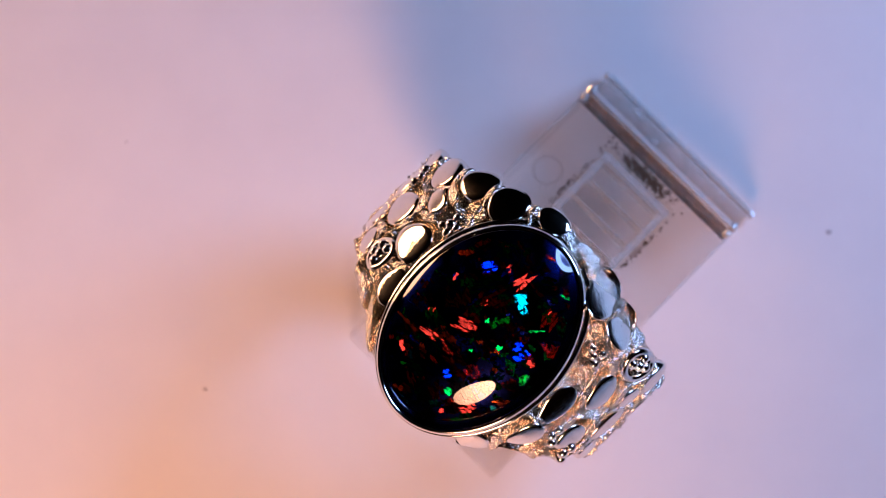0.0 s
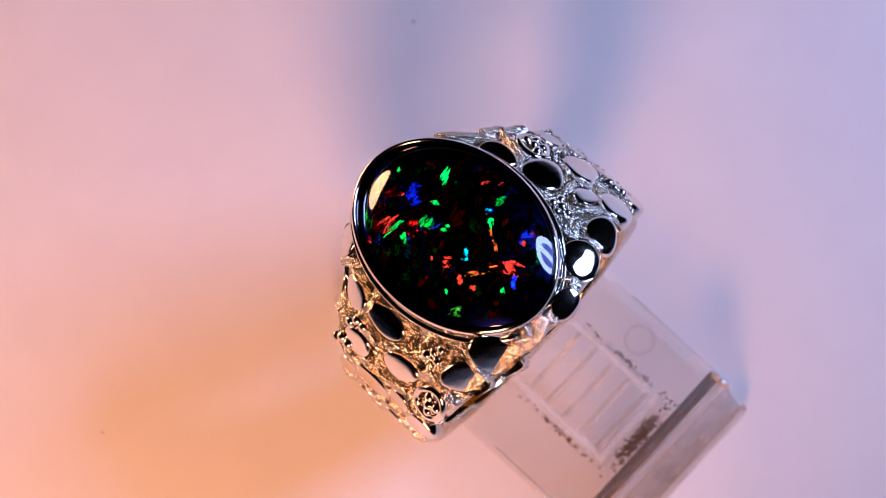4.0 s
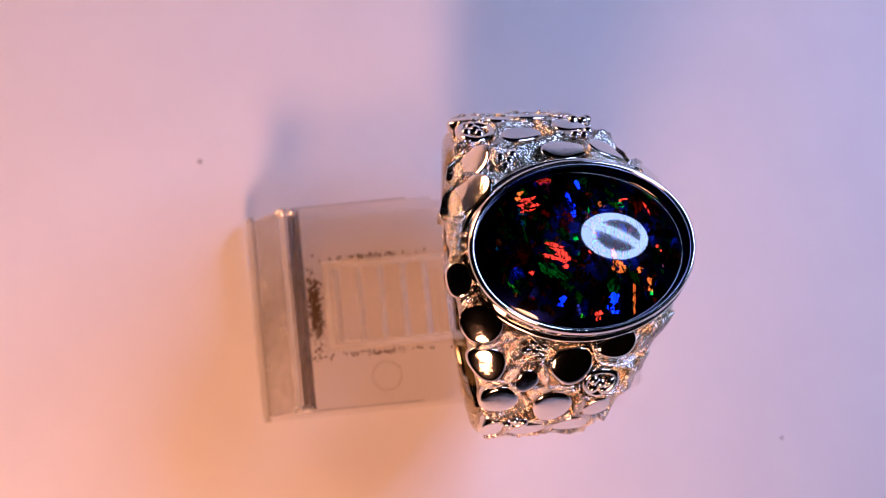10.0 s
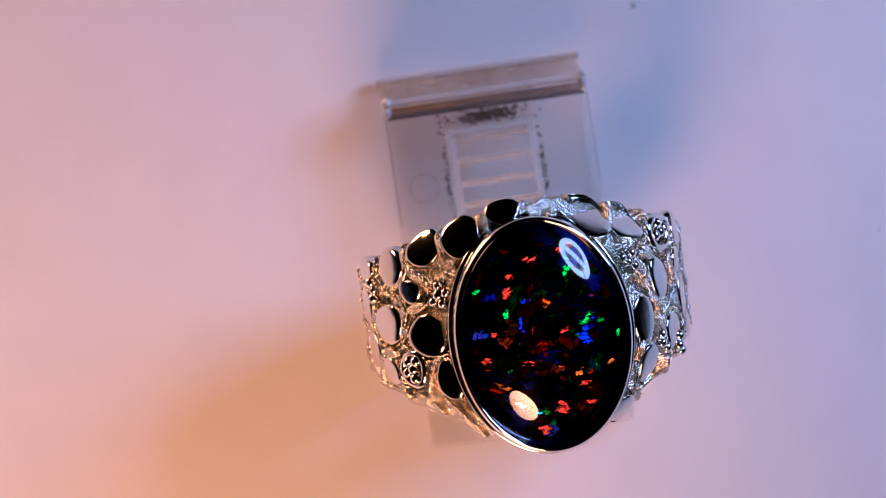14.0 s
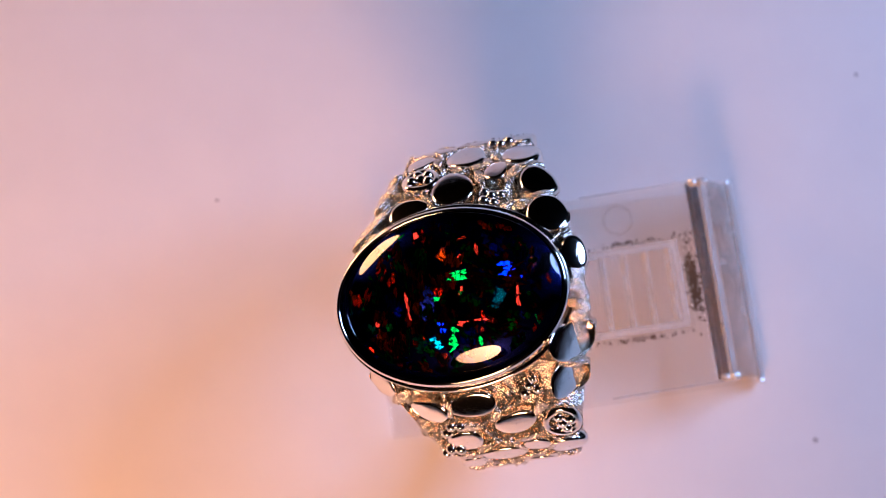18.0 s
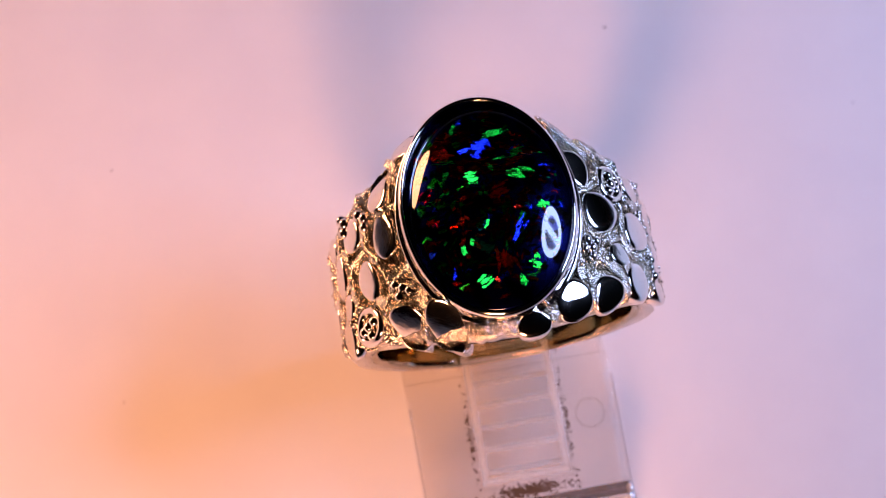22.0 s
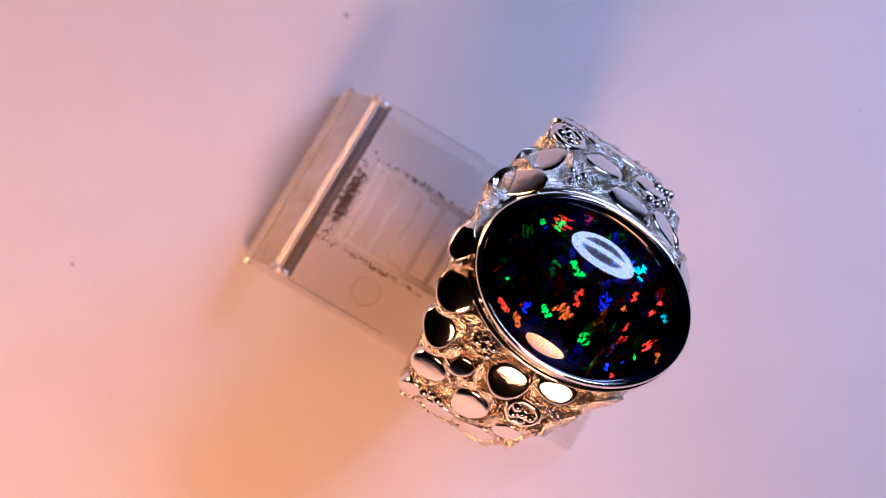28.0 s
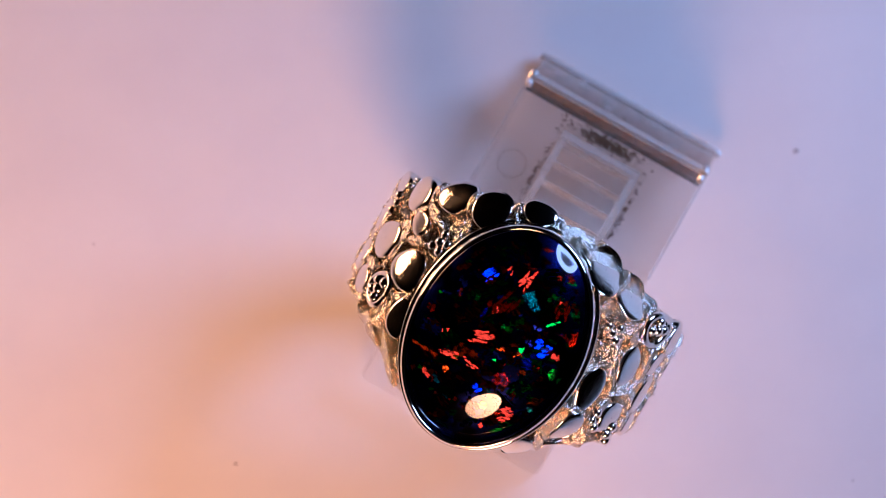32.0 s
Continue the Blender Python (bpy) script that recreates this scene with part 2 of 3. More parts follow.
def box(x0, x1, y0, y1, z0, z1):
    bm = bmesh.new()
    bmesh.ops.create_cube(bm, size=1)
    for v in bm.verts:
        v.co = Vector(((x0, x1)[v.co.x > 0], (y0, y1)[v.co.y > 0], (z0, z1)[v.co.z > 0]))
    return bm


def grid_bm(rows, close_u=False, close_v=False):
    """A bmesh from rows of points."""
    bm = bmesh.new()
    vs = [[bm.verts.new(p) for p in row] for row in rows]
    n, k = len(vs), len(vs[0])
    for i in range(n if close_u else n - 1):
        for j in range(k if close_v else k - 1):
            bm.faces.new((vs[i][j], vs[(i + 1) % n][j], vs[(i + 1) % n][(j + 1) % k], vs[i][(j + 1) % k]))
    return bm


def empty(name, m):
    ob = new(name)
    ob.empty_display_size = 0.005
    ob.matrix_world = m
    return ob


# ---- the room: table, dark walls, ceiling ----
def room():
    tagged(part("floor", box(-1.6, 1.6, -1.6, 1.6, -0.80, -0.75), DARK), "dark plain floor under the table", "floor", kind="structure")
    tagged(part("ceiling", box(-1.6, 1.6, -1.6, 1.6, 1.65, 1.70), DARK), "dark plain ceiling of the room", "ceiling", kind="structure")
    for n, (x0, x1, y0, y1) in {"wall_north": (-1.6, 1.6, 1.6, 1.65), "wall_south": (-1.6, 1.6, -1.65, -1.6), "wall_east": (1.6, 1.65, -1.6, 1.6), "wall_west": (-1.65, -1.6, -1.6, 1.6)}.items():
        tagged(part(n, box(x0, x1, y0, y1, -0.75, 1.65), DARK), "dark plain wall of the room", "wall", kind="structure")
    # Out of view; pale only so that the silver mirrors something bright.
    tagged(part("table_top", box(-0.6, 0.6, -0.4, 0.4, -0.045, -0.0215), PALE_BOUNCE, bevel=0.002), "unseen table under the turntable, made pale to brighten reflections", "table", kind="structure")


room()

# ---- the round blue-white lamp ----


def annulus(r0, r1, z, steps=64):
    return grid_bm([[Vector((r * math.cos(2 * math.pi * i / steps), r * math.sin(2 * math.pi * i / steps), z)) for r in (r0, r1)] for i in range(steps)], close_u=True)


LAMP_AWAY = 0.185


def ring_lamp():
    m = look(direction(26, 41, LAMP_AWAY) + Vector((0, 0, 0.012)), (0, 0, 0.012))
    lamp = empty("ring_lamp", m @ pose(0, 0, 0, 0, 0, 35))
    tagged(lamp, "round cool white lamp with a glowing ring and crossbar", "lamp")
    bright = glow_material("cool_white_glow", (0.41, 0.52, 1.0), 23.0)
    dim = glow_material("cool_dim_glow", (0.45, 0.52, 1.0), 1.2)
    wide = LAMP_AWAY / 0.21
    steps = 64
    shell = [[Vector((r * wide * math.cos(2 * math.pi * i / steps), r * wide * math.sin(2 * math.pi * i / steps), z)) for r, z in ((0.0005, 0.023), (0.032, 0.022), (0.052, 0.008), (0.0525, 0.0), (0.0507, 0.0), (0.0502, 0.003), (0.0005, 0.0035))] for i in range(steps)]
    part("housing", grid_bm(shell, close_u=True), HOUSING, lamp, "black metal lamp housing", smooth=True)
    part("diffuser", annulus(0.001, 0.0325 * wide, 0.0022), dim, lamp, "dim milky diffuser disc")
    part("light_ring", annulus(0.0325 * wide, 0.0495 * wide, 0.0), bright, lamp, "glowing white ring")
    part("light_bar", box(-0.0325 * wide, 0.0325 * wide, -0.0078 * wide, 0.0078 * wide, -0.002, 0.0), bright, lamp, "glowing crossbar")
    lamp_m = m @ pose(0, 0, 0, 0, 0, 35)
    back = m @ Vector((0, 0, 0.022))

    def tube(a, b, r):
        bm = bmesh.new()
        d = b - a
        bmesh.ops.create_cone(bm, cap_ends=True, segments=20, radius1=r, radius2=r, depth=d.length, matrix=Matrix.Translation((a + b) / 2) @ d.to_track_quat("Z", "Y").to_matrix().to_4x4())
        bm.transform(lamp_m.inverted())
        return bm

    knee = back + Vector((0.03, 0.012, 0.0))
    part("arm", tube(back, knee, 0.006), HOUSING, lamp, smooth=True)
    part("pole", tube(Vector((knee.x, knee.y, -0.010)), knee, 0.006), HOUSING, lamp, smooth=True)
    part("foot", tube(Vector((knee.x, knee.y, -0.0215)), Vector((knee.x, knee.y, -0.008)), 0.06), HOUSING, lamp)
    return lamp


ring_lamp()

# ---- the turntable with its paper ----
STAND_TURN = -44.8


def turntable():
    t = empty("turntable", pose(0, 0, -0.0215))
    tagged(t, "round turntable covered with white paper, slowly turning", "turntable")
    steps = 96
    ring = [[Vector((r * math.cos(2 * math.pi * i / steps), r * math.sin(2 * math.pi * i / steps), z)) for r, z in ((0.001, 0.0), (0.1085, 0.0), (0.11, 0.002), (0.11, 0.0155), (0.1085, 0.0175), (0.001, 0.0175))] for i in range(steps)]
    part("platter", grid_bm(ring, close_u=True), HOUSING, t, "black platter of the turntable")
    sheet = [[Vector((r * math.cos(2 * math.pi * i / steps), r * math.sin(2 * math.pi * i / steps), z)) for r, z in ((0.0004, 0.018), (0.02, 0.018), (0.04, 0.018), (0.108, 0.018), (0.108, 0.0176), (0.0004, 0.0176))] for i in range(steps)]
    part("paper_sheet", grid_bm(sheet, close_u=True), PAPER, t, "matt white paper with a few dust specks")
    rnd = random.Random(4)
    spots = [(27.08, 6.45, 0.27), (12.3, 33.35, 0.2), (-24.35, -6.5, 0.17), (-31.0, 14.0, 0.1), (9.0, -33.0, 0.12), (24.0, -21.0, 0.1)]
    for x, y, r in spots:
        bm = bmesh.new()
        bmesh.ops.create_icosphere(bm, subdivisions=1, radius=r * MM)
        for v in bm.verts:
            v.co = Vector((v.co.x * rnd.uniform(0.7, 1.3), v.co.y * rnd.uniform(0.7, 1.3), v.co.z * 0.25)) + Vector((x * MM, y * MM, 0.01802))
        part("dust_speck", bm, DUST, t)
    return t


TURNTABLE = turntable()

# ---- the acrylic ring stand: x across, y towards the long end, z up, in mm from the turning axis ----
STAND = pose(0, 0, -0.0034, 0, 0, STAND_TURN)
SX0, SX1 = -7.3, 9.1
TOP = 6.3


def prism(profile, x0, x1):
    """A block whose side view (y, z) runs across from x0 to x1, in mm."""
    bm = bmesh.new()
    a = [bm.verts.new((x0 * MM, y * MM, z * MM)) for y, z in profile]
    c = [bm.verts.new((x1 * MM, y * MM, z * MM)) for y, z in profile]
    bm.faces.new(a)
    bm.faces.new(list(reversed(c)))
    for i in range(len(profile)):
        j = (i + 1) % len(profile)
        bm.faces.new((a[i], a[j], c[j], c[i]))
    return bm


def ring_stand():
    s = empty("ring_stand", STAND)
    tagged(s, "clear acrylic ring stand with a ribbed tongue, grimy joints", "ring stand")
    part("block", prism([(-10.5, 0), (20.2, 0), (20.2, 0.9), (17.4, TOP), (16.9, TOP), (16.35, TOP - 1.1), (15.8, TOP), (5.2, TOP), (5.2, 3.5), (-1.7, 3.5), (-3.4, TOP - 1.5), (-9.5, TOP - 1.5), (-10.5, TOP - 2.5)], SX0, SX1), ACRYLIC, s, "clear acrylic block", bevel=0.22 * MM)
    # Edge strips are added, part-metal, to imitate lamplight gleaming in the clear edges.
    part("edge_strip", prism([(19.7, 0.9), (20.4, 0.9), (19.8, 2.1)], SX0 + 0.05, SX1 - 0.05), ACRYLIC_EDGE, s, "added bright strip for the gleam of the lower edge", bevel=0.06 * MM)
    part("edge_strip", prism([(16.95, TOP + 0.01), (17.5, TOP + 0.01), (17.02, TOP + 0.6)], SX0 + 0.05, SX1 - 0.05), ACRYLIC_EDGE, s, "added bright strip for the gleam of the upper edge", bevel=0.04 * MM)
    # Added strip: the groove's dark reflection, given as a tinted solid.
    part("groove_dark_strip", prism([(15.85, TOP - 0.12), (16.85, TOP - 0.12), (16.38, TOP - 0.95), (16.32, TOP - 0.95)], SX0 + 0.15, SX1 - 0.15), ACRYLIC_TINGED, s, "added dark strip for the dark reflection in the groove")
    part("end_facet", prism([(17.55, TOP - 0.15), (20.1, 1.2), (20.16, 1.24), (17.61, TOP - 0.11)], SX0 + 0.2, SX1 - 0.2), ACRYLIC_DIRTY, s, "sloping end facet, scuffed and smudged")
    for x in (SX0, SX1):
        part("edge_strip", prism([(7.2, TOP - 0.02), (16.9, TOP - 0.02), (16.9, TOP + 0.06), (7.2, TOP + 0.06)], x - 0.06, x + 0.06), ACRYLIC_EDGE, s)
        # Added metal-like lumps imitate the lamp glints at the clear corners.
        glints = bmesh.new()
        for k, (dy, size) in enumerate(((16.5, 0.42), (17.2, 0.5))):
            bmesh.ops.create_icosphere(glints, subdivisions=2, radius=size * MM, matrix=Matrix.Translation(Vector((x * 0.97, dy, TOP + 0.02)) * MM) @ Matrix.Diagonal((0.8, 1.1, 0.9, 1)))
        part("corner_glint", glints, ACRYLIC_GLINT, s, "added mirror-like lump for the glint at the corner")
        part("corner_glint", prism([(19.6, 1.1), (20.25, 1.0), (20.1, 1.7), (19.7, 1.8)], x - 0.25, x + 0.25), ACRYLIC_GLINT, s, "added mirror-like lump for the glint at the corner", bevel=0.1 * MM)
    cx = 0.85
    tongue = part("tongue", prism([(3.2, TOP + 0.02), (14.7, TOP + 0.02), (14.7, TOP + 0.55), (3.2, TOP + 0.55)], cx - 3.7, cx + 3.7), ACRYLIC, s, "clear raised tongue", bevel=0.12 * MM)
    for x in (cx - 3.25, cx + 3.25):
        part("tongue_rail", prism([(3.6, TOP + 0.57), (13.75, TOP + 0.57), (13.75, TOP + 0.95), (3.6, TOP + 0.95)], x - 0.3, x + 0.3), ACRYLIC_RIB, tongue, bevel=0.08 * MM)
    part("tongue_rail", prism([(13.77, TOP + 0.57), (14.35, TOP + 0.57), (14.35, TOP + 0.95), (13.77, TOP + 0.95)], cx - 3.55, cx + 3.55), ACRYLIC_RIB, tongue, bevel=0.08 * MM)
    for i in range(6):
        y = 4.4 + i * 1.78
        part("rib", prism([(y - 0.20, TOP + 0.57), (y + 0.30, TOP + 0.57), (y + 0.27, TOP + 1.12), (y + 0.19, TOP + 1.14), (y - 0.17, TOP + 0.60)], cx - 2.93, cx + 2.93), ACRYLIC_RIB, tongue)
    rnd = random.Random(8)

    def grime(y0, y1, x0, x1, count, scale=1.0):
        bm = bmesh.new()
        for _ in range(count):
            r = rnd.choice((0.03, 0.05, 0.08, 0.14)) * scale
            m = Matrix.Translation(Vector((rnd.gauss((x0 + x1) / 2, (x1 - x0) / 3.2), rnd.gauss((y0 + y1) / 2, (y1 - y0) / 3.2), TOP + 0.03)) * MM)
            bmesh.ops.create_icosphere(bm, subdivisions=1, radius=r * MM, matrix=m @ Matrix.Diagonal((1.2, 0.9, 0.2, 1)))
        return bm

    part("grime", grime(14.85, 15.6, cx - 2.3, cx + 2.1, 900, 0.8), DIRT, s, "brown grime along the tongue")
    part("grime", grime(6.5, 14.0, cx + 3.72, cx + 4.1, 170, 0.7), DIRT, s, "brown grime along the tongue")
    part("grime", grime(6.5, 14.0, cx - 4.1, cx - 3.72, 170, 0.7), DIRT, s, "brown grime along the tongue")
    for x in (cx - 5.9,):
        steps = 32
        rows = [[Vector(((x + (1.15 + 0.09 * math.cos(b)) * math.cos(a)) * MM, (10.0 + (1.15 + 0.09 * math.cos(b)) * math.sin(a)) * MM, (TOP + 0.05 + 0.06 * math.sin(b)) * MM)) for b in [math.pi * 2 * k / 6 for k in range(6)]] for a in [math.pi * 2 * i / steps for i in range(steps)]]
        part("moulding_mark", grid_bm(rows, close_u=True, close_v=True), ACRYLIC, s, smooth=True)
    return s


RING_STAND = ring_stand()

# ---- the ring: x across, y along the finger, z to the stone, in mm from the middle of the hoop ----
LEAN, TIP, RING_TURN = 14.0, 1.0, -44.9
RS = MM
RING = pose(-0.64 * MM, -2.08 * MM, 11.21 * MM, 0, 0, RING_TURN) @ pose(0, 0, 0, LEAN, 0, 0) @ pose(0, 0, 0, 0, TIP, 0)


def between(table, a):
    for (p, u), (q, v) in zip(table, table[1:]):
        if a <= q:
            return u + (v - u) * (a - p) / (q - p)
    return table[-1][1]


# how far the ring reaches along the finger at each angle from the stone: on the long side of the stand, and away from it
OUTLINE = [(0, 10.2), (10, 10.1), (24, 9.6), (40, 8.7), (60, 7.6), (75, 6.7), (90, 5.9), (120, 4.9), (147, 4.35), (180, 4.1)]
BACKLINE = [(0, 8.2), (25, 7.4), (40, 5.9), (60, 4.6), (90, 2.9), (180, 2.3)]


def edges(deg):
    """Where the hoop ends along the finger, on the long side of the stand and away from it."""
    a = abs(deg)
    return between(OUTLINE, a) - 0.6 * max(0.0, min(1.0, (100 - a) / 20)), -between(BACKLINE, a)


def outer_radius(deg):
    a = abs(deg)
    return 12.3 if a < 85 else 12.3 - 1.6 * min(1, (a - 85) / 70)


def shoulder(deg, y):
    """How much the hoop falls away towards its edges."""
    a = abs(deg)
    far, back = between(OUTLINE, a), -between(BACKLINE, a)
    wide = max(0.0, min(1.0, (84 - a) / 45))
    k = max(0.0, (y - (far - 2.6)) / 2.6)
    n = max(0.0, (back + 2.5 - y) / 2.5)
    return wide * (0.75 * min(k, 1.1) ** 2 + 0.6 * min(n, 1.1) ** 2)


def on_ring(deg, y, r):
    a = radians(deg)
    return Vector((r * math.sin(a), y, r * math.cos(a))) * RS


# angle round the hoop, place along the finger, half size along it and round the hoop
LEFT_NUGGETS = [(-8.2, 9.4, 0.9, 1.25), (-24.3, 7.85, 1.4, 1.5), (-39.5, 7.2, 1.3, 1.45), (-56.0, 5.85, 1.35, 1.4), (-42.2, 0.6, 1.5, 1.7), (-47.5, 4.0, 0.95, 1.0), (-62.0, 1.45, 1.55, 1.6), (-35.0, -2.8, 1.45, 1.05), (-78.0, 2.7, 1.35, 1.2), (-76.0, -0.7, 1.35, 1.2), (-76.0, 5.5, 0.9, 1.2), (-64.5, -2.2, 1.0, 1.1), (-91.0, 3.6, 1.1, 1.1), (-92.0, 0.8, 1.3, 1.2)]
RIGHT_NUGGETS = [(22.7, 8.1, 1.4, 1.5), (37.2, 7.1, 1.25, 1.45), (51.3, 2.25, 1.55, 1.2), (40.0, -0.5, 1.85, 1.15), (39.5, -3.85, 1.4, 1.05), (25.5, -6.7, 1.05, 1.2), (56.5, -1.9, 1.3, 1.15), (69.7, 0.3, 1.7, 1.15), (72.5, 5.2, 1.35, 1.15), (66.5, 3.1, 1.1, 0.95), (73.0, -2.2, 1.0, 0.9), (85.0, 2.4, 1.4, 1.1), (88.0, -0.6, 1.1, 1.1)]
# oval loops filled with granules: the same four numbers
LOOPS = [(-50.5, -1.9, 1.15, 1.1), (55.2, 5.6, 1.15, 1.35)]
CLUSTERS = [(-35.0, 3.7, 5), (35.5, 4.1, 4), (-50.5, -1.9, 5), (55.2, 5.6, 4), (47.5, -2.6, 3), (-69.0, 4.0, 3), (60.0, -3.3, 3)]
RODS = [(-32.0, -5.8, 2.1, 0.42), (-45.5, -4.65, 1.6, 0.42), (32.0, -5.6, 1.0, 0.45), (29.0, 2.4, 1.1, 0.5), (29.0, 5.6, 0.9, 0.45), (-29.0, 5.6, 0.9, 0.5), (-29.5, 1.3, 0.9, 0.45), (-52.5, 2.9, 1.0, 0.45), (46.0, 4.4, 0.9, 0.5), (31.0, -1.8, 0.8, 0.45), (-15.5, 9.0, 0.5, 0.5)]
GROW = 1.08
# nuggets that hang over the edge: how steeply they fall along the finger
SLOPES = {22.7: -1.6, 37.2: -1.25, 39.5: 0.35, 25.5: 0.4, -24.3: -0.1, -39.5: -0.05}


def cast_height(deg, y):
    """Height of the cast ground between the nuggets: dark moats round them and grainy veins half way between two."""
    gaps = []
    for d, c, hy, ht in LEFT_NUGGETS + RIGHT_NUGGETS + LOOPS:
        v = radians(deg - d) * 12.3
        if abs(v) < 4.5:
            gaps.append((math.hypot((y - c) / (hy * GROW), v / (ht * GROW)) - 1) * min(hy, ht))
    gaps = sorted(gaps + [9.0, 9.5])[:2]
    p = Vector((deg * 0.216, y, 1.0))
    grain = noise.noise(p * 2.6) * 0.15 + noise.noise(p * 5.5) * 0.11
    near = max(0.0, min(1.0, (gaps[0] - 0.05) / 0.16))
    vein = math.exp(-(((gaps[1] - gaps[0]) / 0.38) ** 2))
    open_ground = max(0.0, min(1.0, (gaps[0] - 0.5) / 0.5))
    pit = max((math.exp(-((math.hypot(y - c, radians(deg - d) * 12.3) / 1.0) ** 4)) for d, c, n in CLUSTERS if abs(deg - d) < 12), default=0.0)
    return -0.62 + near * (0.95 * vein + 0.62 * open_ground * (1 - vein)) * (1 - 0.8 * pit) - 0.10 * pit + grain * (0.35 + 1.2 * near * vein)


def shank(parent):
    across = 130
    rows, lining = [], []
    angles = [-180 + 4 * k for k in range(18)] + [-108 + 0.45 * k for k in range(480)] + [108 + 4 * k for k in range(18)]
    for deg in angles:
        (far, back), r = edges(deg), outer_radius(deg)
        rough = max(0, min(1, (106 - abs(deg)) / 10))
        mid, w = (far + back) / 2, (far - back) / 2
        row = []
        for j in range(across + 1):
            x = -1 + 2 * j / across
            y = mid + w * x
            edge = max(0.0, abs(x) - 0.86) / 0.14
            k = cast_height(deg, y) * rough if rough > 0 else 0.0
            row.append(on_ring(deg, y, r + k - 0.5 * edge * edge - shoulder(deg, y)))
        wide = max(0.0, min(1.0, (88 - abs(deg)) / 22))
        lip, flare, back_lip = 10.4 - 0.7 * wide, -0.3 * wide, 10.4 + 0.8 * wide
        row += [on_ring(deg, mid + w * 0.985, lip - 0.1), on_ring(deg, mid + w * 0.8, 10.2 + flare * 0.6), on_ring(deg, mid - w * 0.8, 10.2 + flare * 0.6), on_ring(deg, mid - w * 0.985, back_lip - 0.1)]
        rows.append(row)
        lining.append([on_ring(deg, mid + y * w, q) for y, q in ((-0.99, back_lip), (-0.98, back_lip - 0.25), (-0.94, 9.98), (-0.85, 9.92), (-0.4, 9.9), (0.4, 9.9), (0.85, 9.92 + flare * 0.6), (0.94, 9.98 + flare), (0.98, lip - 0.25), (0.99, lip))])
    hoop = part("shank", grid_bm(rows, close_u=True, close_v=True), CAST, parent, "silver hoop, grainy cast outside", smooth=True)
    part("lining", grid_bm(lining, close_u=True), SHANK, hoop, "smooth polished inside of the hoop", smooth=True)
    return hoop


def oval_rows(profile, steps=96):
    return [[Vector((a * math.cos(2 * math.pi * i / steps), b * math.sin(2 * math.pi * i / steps), z)) * RS for a, b, z in profile] for i in range(steps)]


BEZEL_X, BEZEL_Y, BEZEL_Z = 6.6, 8.86, 13.35


def bezel(parent):
    x, y, z = BEZEL_X, BEZEL_Y, BEZEL_Z
    wall = [(x + 0.15, y + 0.1, 11.3), (x + 0.12, y + 0.08, z - 1.7), (x + 0.02, y + 0.02, z - 1.5), (x, y, z - 0.62), (x - 0.03, y - 0.03, z - 0.36), (x - 0.10, y - 0.10, z - 0.18), (x - 0.19, y - 0.19, z - 0.06), (x - 0.29, y - 0.29, z), (x - 0.38, y - 0.38, z - 0.03), (x - 0.46, y - 0.47, z - 0.14), (x - 0.5, y - 0.51, z - 0.36), (x - 0.5, y - 0.51, z - 1.2), (x - 0.7, y - 0.7, 11.3)]
    rim = part("bezel", grid_bm(oval_rows(wall), close_u=True), POLISHED, parent, "polished silver bezel round the stone", smooth=True)
    bead = [(x + 0.12 + 0.2 * math.cos(b), y + 0.1 + 0.2 * math.cos(b), z - 1.75 + 0.2 * math.sin(b)) for b in [2 * math.pi * k / 8 for k in range(8)]]
    part("bezel_bead", grid_bm(oval_rows(bead), close_u=True, close_v=True), POLISHED, rim, smooth=True)
    return rim


STONE_A, STONE_B, STONE_H = BEZEL_X - 0.44, BEZEL_Y - 0.45, 2.05
SEAT = pose(0, 0, 0, 2.3, 0, 0) @ pose(0, 0, 0, 0, 2.9, 0)


def dome(q):
    """Height of the polished dome over the girdle, q from 0 in the middle to 1 at the girdle."""
    return STONE_H * (1 - 0.6 * q ** 2 - 0.4 * q ** 4.5)


def stone(parent):
    rings = [0.0005] + [k / 24 for k in range(1, 24)] + [0.975, 0.99, 1.0]
    prof = [(STONE_A * q, STONE_B * q, BEZEL_Z - 0.35 + dome(q)) for q in rings] + [(STONE_A, STONE_B, BEZEL_Z - 1.0)]
    origin = Vector((0, 0, BEZEL_Z - 0.35)) * RS
    me = grid_bm([[p - origin for p in r] for r in oval_rows(prof, 128)], close_u=True)
    ob = part("stone", me, OPAL, parent, "domed black opal with red, green and blue flashes", smooth=True)
    ob.matrix_local = Matrix.Translation(origin) @ SEAT
    return ob


FLASH_SHEEN = {"red": (0.95, 0.035, 0.012), "orange": (0.95, 0.13, 0.012), "green": (0.035, 0.80, 0.05), "teal": (0.02, 0.50, 0.42), "blue": (0.015, 0.04, 0.95)}
FLASH_MATERIALS = {}
FLASH_RANDOM = random.Random(21)


